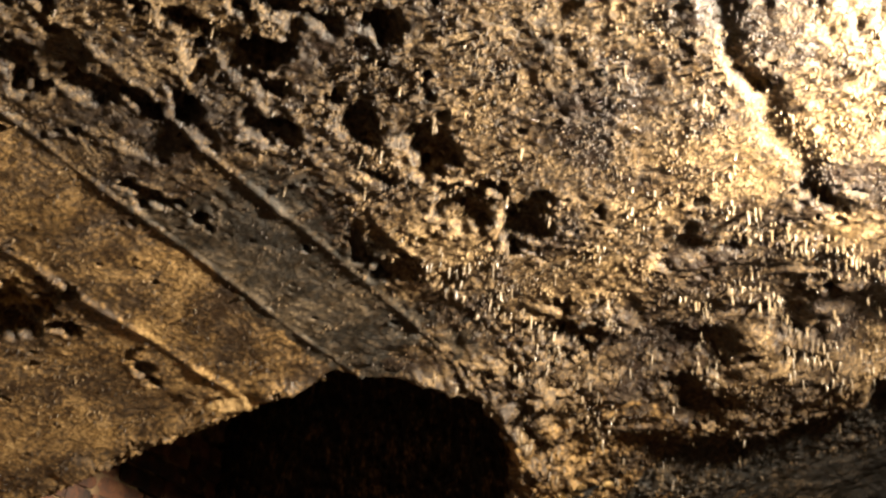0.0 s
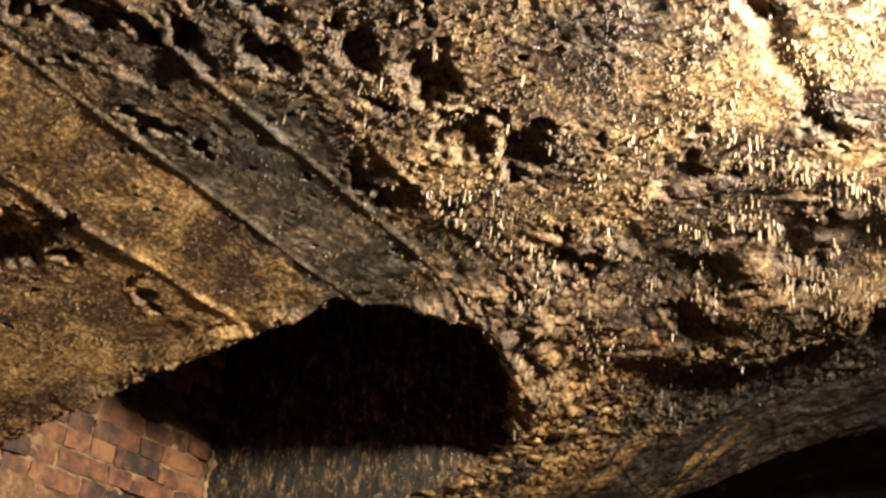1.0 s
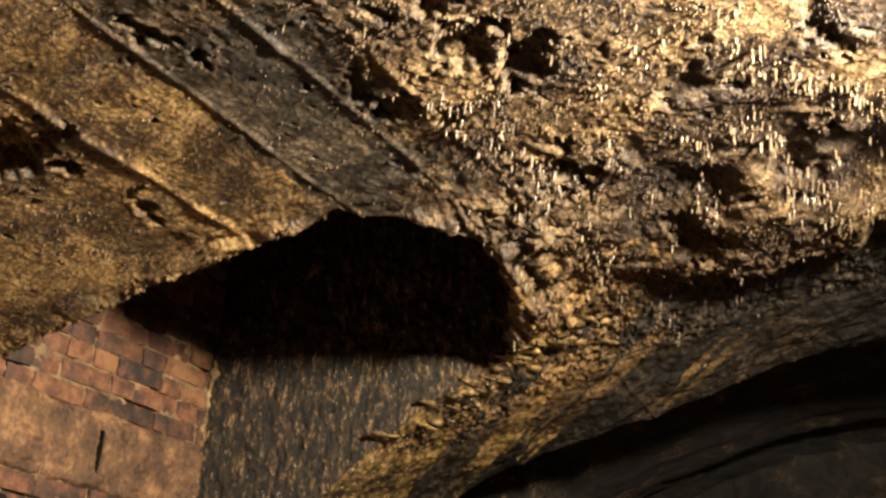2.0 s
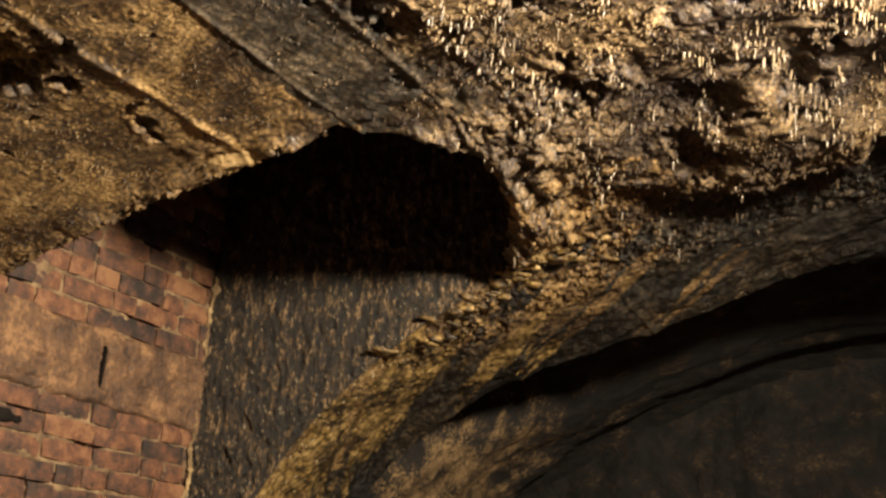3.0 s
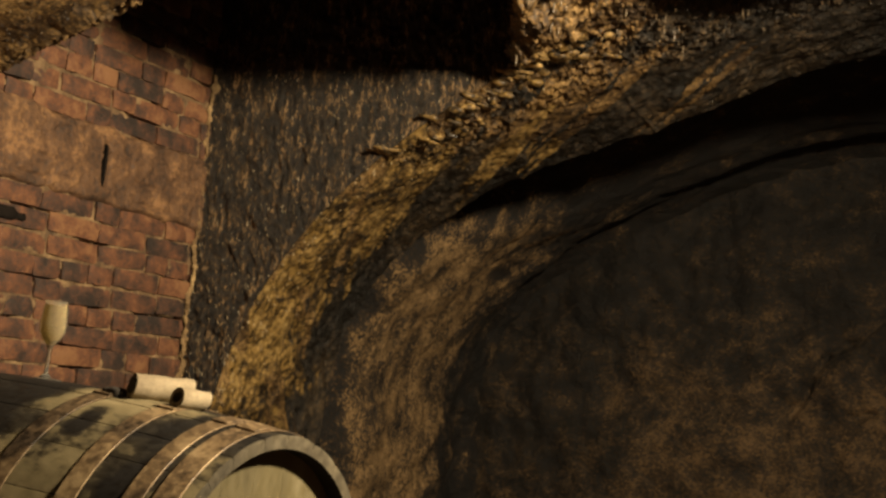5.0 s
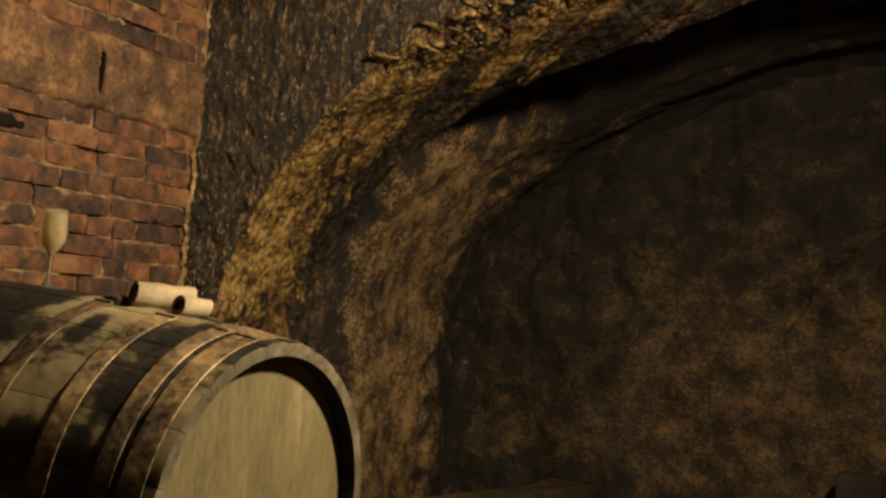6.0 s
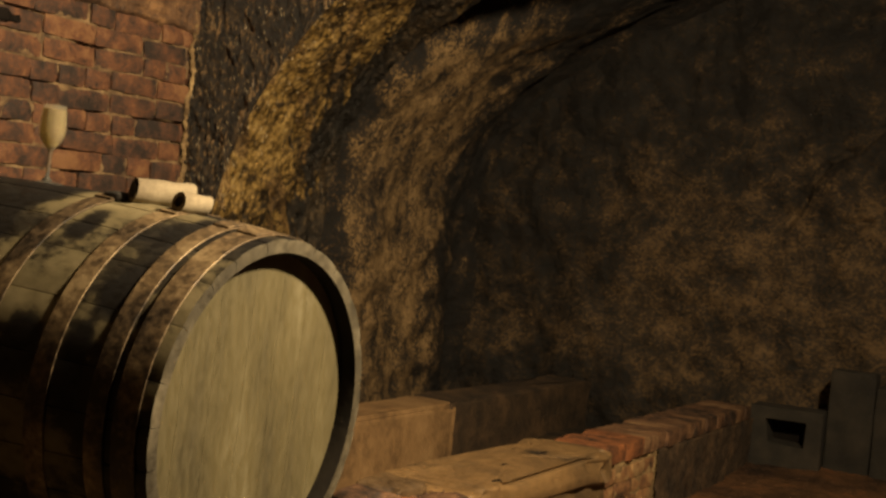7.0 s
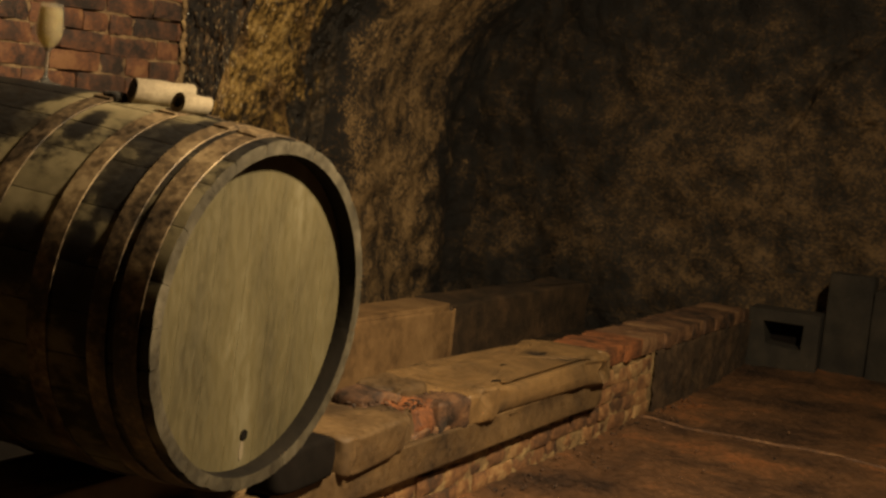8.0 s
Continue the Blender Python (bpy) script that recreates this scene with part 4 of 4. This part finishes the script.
patch = new("plaster", grid_mesh("plaster", np.stack([XQ, YQ, ZQ], -1), plaster_mat, flip=True))
patch.parent = west
tagged(patch, "smeared ochre plaster patch with a crack")

# A near-black sliver paints the shade in the plaster's crack.
part("crack", stone(-3.215, -3.182, 3.378, 3.388, 1.722, 1.882, 83, 0.006, 0.6), near_black, west, "near-black lump for the shade of an open crack", True)

# Another near-black lump paints the shade of a gap in the mortar.
part("hole", stone(-3.22, -3.186, 2.90, 3.06, 1.535, 1.580, 84, 0.012, 0.7), near_black, west, "near-black lump for the shade where mortar has fallen out", True)

# crumbling mortar along the corner of brick wall and arch
zs_c, turn_c = np.arange(0.7, 2.30, 0.006), np.linspace(0, math.tau, 15)
ZC, TC = np.meshgrid(zs_c, turn_c, indexing="ij")
RC = np.clip(0.006 + 0.016 * layers(ZC * 15, np.cos(TC) * 2 + np.sin(TC) * 3, 25, 4, 0.8), 0.001, 0.03)
RC[:, -1] = RC[:, 0]
bead = np.stack([WALL_X + 0.004 + RC * np.cos(TC) + 0.01 * grain(ZC * 5, ZC * 0, 2), 3.935 + RC * np.sin(TC) + 0.02 * grain(ZC * 7, ZC * 0, 5), ZC], -1)
edge_bead = new("mortar_edge", grid_mesh("mortar_edge", bead, mortar))
edge_bead.parent = west
tagged(edge_bead, "crumbling pale mortar edge")

# ---- bricks of the ledge ----
low_bricks = [brick_mesh(0.155, 0.051, 0.05, 40 + k, ledge_brick) for k in range(8)]
half_bricks = [brick_mesh(0.096, 0.051, 0.05, 60 + k, ledge_brick) for k in range(6)]
for row in range(4):
    z = 0.028 + row * 0.056
    y = 1.9 + (row % 2) * 0.08
    while y < 4.75:
        long = rng.random() < 0.6
        w = 0.162 if long else 0.102
        if not (row >= 2 and y < 4.15):
            piece("brick", rng.choice(low_bricks if long else half_bricks), ledge,
                  pose(-1.474 + rng.uniform(-0.007, 0.007), y + w / 2, z + rng.uniform(-0.003, 0.003), rng.uniform(-2, 2), rng.uniform(-3, 3), rng.uniform(-3, 3)))
        y += w
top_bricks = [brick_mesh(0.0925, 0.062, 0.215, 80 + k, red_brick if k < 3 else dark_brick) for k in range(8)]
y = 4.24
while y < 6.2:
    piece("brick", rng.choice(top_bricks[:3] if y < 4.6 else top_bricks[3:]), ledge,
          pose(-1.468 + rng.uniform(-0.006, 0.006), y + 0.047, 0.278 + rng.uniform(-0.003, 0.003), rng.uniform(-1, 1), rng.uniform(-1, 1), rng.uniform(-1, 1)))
    y += 0.095

# ---- drips hanging from the wet vault ----
rng = np.random.default_rng(3)
flat = vault.reshape(-1, 3)
hung = lowered(flat)
open_side = (flat[:, 1] < 2.82) | (flat[:, 0] > pocket_edge(flat[:, 1]) + 0.03)
visible = (flat[:, 0] < 0.0) & (flat[:, 1] > 1.15) & (flat[:, 1] < 4.4) & open_side


def drips(name, chance, count, radius, length, material, label):
    """Many thin tapering drips, thicker at the root, hanging where chance is high."""
    cand = np.where(visible & (chance > 0))[0]
    p = chance[cand]
    picked = cand[rng.random(len(cand)) < p * count / p.sum()]
    verts, faces = [], []
    for x, y, z in hung[picked]:
        x, y = x + rng.uniform(-0.004, 0.004), y + rng.uniform(-0.004, 0.004)
        r, h = rng.uniform(*radius), length[0] + (length[1] - length[0]) * rng.random() ** 2
        lean_x, lean_y = rng.uniform(-0.12, 0.12) * h, rng.uniform(-0.12, 0.12) * h
        base = len(verts)
        for size, drop in ((1.9, -0.010), (1.0, 0.25 * h), (0.75, 0.8 * h)):
            for k in range(5):
                a = math.tau * k / 5
                verts.append((x + lean_x * max(drop, 0) / h + size * r * math.cos(a), y + lean_y * max(drop, 0) / h + size * r * math.sin(a), z - drop))
        verts.append((x + lean_x, y + lean_y, z - h))
        for k in range(5):
            q = (k + 1) % 5
            for row in (0, 5):
                faces.append((base + row + k, base + row + 5 + k, base + row + 5 + q, base + row + q))
            faces.append((base + 10 + k, base + 15, base + 10 + q))
    mesh = bpy.data.meshes.new(name)
    mesh.from_pydata(verts, [], faces)
    mesh.materials.append(material)
    mesh.shade_smooth()
    return tagged(new(name, mesh), label, "drips", kind="stuff")


wet = surface("wet_lime_drip", [(0.035, 0.025, 0.014), (0.09, 0.062, 0.030), (0.19, 0.135, 0.07)], scale=20, rough=(0.25, 0.5), bump=0.2, coat=0.25)
gx, gy = flat[:, 0], flat[:, 1]
clusters = smooth(0.0, 0.5, layers(gx * 6, gy * 4, 7, 3))
calm_end = 1 - 0.85 * smooth(3.5, 3.85, gy)
brink = np.exp(-((gx - pocket_edge(gy) - 0.07) / 0.04) ** 2) * smooth(2.95, 3.1, gy) * (1 - smooth(3.7, 3.9, gy))
straws = (clusters * (0.15 + smooth(2.3, 3.2, gy)) * smooth(-1.72, -1.45, gx) + 0.25 * brink) * calm_end
drips("drips", straws, 700, (0.0020, 0.0044), (0.010, 0.042), wet, "thin wet mineral drips hanging from the vault")
knobs = (0.15 + smooth(-0.2, 0.4, layers(gx * 7, gy * 5, 8, 2))) * (0.12 + 0.88 * smooth(-1.8, -1.3, gx)) * calm_end
drips("rock_crumbs", knobs, 13000, (0.0012, 0.0034), (0.003, 0.012), rock, "sooty rough crumbs of rock hanging from the vault")


# ---- flecks of lime and painted glints on the arch ----
def flecks(name, sites, sizes, tall, material, label, tilt=0.0):
    verts, faces = [], []
    for x, y, z in sites:
        r = rng.uniform(*sizes)
        base = len(verts)
        turn = rng.uniform(0, 3)
        for k in range(4):
            a = turn + math.tau * k / 4
            verts.append((x + r * math.cos(a), y + r * math.sin(a), z + rng.uniform(-0.3, 0.3) * r))
        verts.append((x + tilt * r * tall, y, z + r * tall))
        verts.append((x - tilt * r * tall, y, z - r * tall * rng.uniform(0.7, 1.4)))
        for k in range(4):
            q = (k + 1) % 4
            faces.append((base + k, base + q, base + 4))
            faces.append((base + q, base + k, base + 5))
    mesh = bpy.data.meshes.new(name)
    mesh.from_pydata(verts, [], faces)
    mesh.materials.append(material)
    return tagged(new(name, mesh), label, "flecks", kind="stuff")


pale = surface("pale_fleck_and_glint", [(0.16, 0.115, 0.06), (0.34, 0.26, 0.14), (0.5, 0.42, 0.28)], scale=30, rough=(0.25, 0.5), bump=0.2, coat=0.3)
rim_sites = flat[(flat[:, 1] > 3.95) & (flat[:, 1] < 4.25) & (flat[:, 0] < -1.5)]
rim_weight = np.exp(-(rim_sites[:, 1] - 3.95) / 0.10)
rim_sites = rim_sites[rng.random(len(rim_sites)) < rim_weight * 260 / rim_weight.sum()]
face_sites = arch_face.reshape(-1, 3)
face_sites = face_sites[(face_sites[:, 2] < 2.5) & (face_sites[:, 2] > 0.9)]
face_sites = face_sites[rng.random(len(face_sites)) < 700 / len(face_sites)]
flecks("lime_flecks", rim_sites, (0.0012, 0.005), 1.6, pale, "pale lime flecks clinging to the arch")
# Glints of the dark face, put there as pale slivers.
flecks("glint_slivers", face_sites, (0.0008, 0.0026), 4.5, pale, "pale slivers painting glints down the arch face", -0.3)


# ---- shelves of rock along the edge of the arch ----
def shelves_of_rock(name, count, material, label):
    """Flat lumps that stick out of the arch's edge, one above another."""
    pool = np.where((flat[:, 1] > 3.80) & (flat[:, 1] < 4.35) & (flat[:, 0] > -2.4) & (flat[:, 0] < -1.55) & ((flat[:, 1] > 3.93) | (flat[:, 0] > pocket_edge(flat[:, 1]) + 0.05)))[0]
    weight = np.exp(-((flat[pool, 1] - 3.98) / 0.13) ** 2) * (0.15 + smooth(-2.7, -1.9, flat[pool, 0]))
    chosen = rng.choice(pool, count, replace=False, p=weight / weight.sum())
    verts, faces = [], []
    nu, nv = 14, 7
    for x, y, z in flat[chosen]:
        long, deep, thick = rng.uniform(0.015, 0.065), rng.uniform(0.015, 0.04), rng.uniform(0.006, 0.016)
        turn = rng.normal(0.35, 0.6)
        base = len(verts)
        for i in range(nv + 1):
            v = math.pi * (i / nv - 0.5)
            for k in range(nu):
                u = math.tau * k / nu
                p = Vector((long * math.cos(v) * math.cos(u), deep * math.cos(v) * math.sin(u), thick * math.sin(v)))
                p *= 0.9 + 0.9 * noise.noise(p * 30 + Vector((x * 50, y * 50, z * 50))) + 0.4 * noise.noise(p * 90 + Vector((x * 50, y * 50, z * 50)))
                verts.append((x + p.x * math.cos(turn) - p.y * math.sin(turn), y + p.x * math.sin(turn) * 0.4 + p.y * math.cos(turn), z + p.z - 0.12 * p.x))
        for i in range(nv):
            for k in range(nu):
                q = (k + 1) % nu
                faces.append((base + i * nu + k, base + i * nu + q, base + (i + 1) * nu + q, base + (i + 1) * nu + k))
    mesh = bpy.data.meshes.new(name)
    mesh.from_pydata(verts, [], faces)
    mesh.materials.append(material)
    mesh.shade_smooth()
    return tagged(new(name, mesh), label, "rock", kind="stuff")


shelves_of_rock("rock_shelves", 70, ochre, "small ochre rock shelves along the arch's edge")


# ---- crumbs of brick and mortar on the ledge and at its foot ----
def crumbs_of_brick(name, sites, material, label):
    verts, faces = [], []
    nu, nv = 7, 4
    for x, y, z in sites:
        size = 0.0015 + 0.0065 * rng.random() ** 2
        flatness = rng.uniform(0.4, 0.8)
        base = len(verts)
        for i in range(nv + 1):
            v = math.pi * (i / nv - 0.5)
            for k in range(nu):
                u = math.tau * k / nu
                r = size * rng.uniform(0.7, 1.15)
                verts.append((x + r * math.cos(v) * math.cos(u), y + r * math.cos(v) * math.sin(u), z + r * flatness * math.sin(v)))
        for i in range(nv):
            for k in range(nu):
                q = (k + 1) % nu
                faces.append((base + i * nu + k, base + i * nu + q, base + (i + 1) * nu + q, base + (i + 1) * nu + k))
    mesh = bpy.data.meshes.new(name)
    mesh.from_pydata(verts, [], faces)
    mesh.materials.append(material)
    return tagged(new(name, mesh), label, "crumbs", kind="stuff")


def scatter(count, x, y, z):
    return np.stack([x(count), y(count), np.full(count, z)], -1)


foot = scatter(240, lambda n: -1.455 + np.abs(rng.normal(0, 0.07, n)), lambda n: rng.uniform(2.6, 5.2, n), 0.010)
strewn = scatter(60, lambda n: rng.uniform(-1.4, -0.4, n), lambda n: rng.uniform(2.9, 5.4, n), 0.010)
heap = scatter(260, lambda n: rng.uniform(-1.70, -1.47, n), lambda n: rng.normal(2.92, 0.14, n), 0.308)
crumbs_of_brick("mortar_crumbs", np.concatenate([foot, strewn]), dark_brick, "brown mortar crumbs strewn along the foot of the ledge")
crumbs_of_brick("brick_crumbs", heap, dark_brick, "dark brick crumbs lying in the broken part of the ledge")
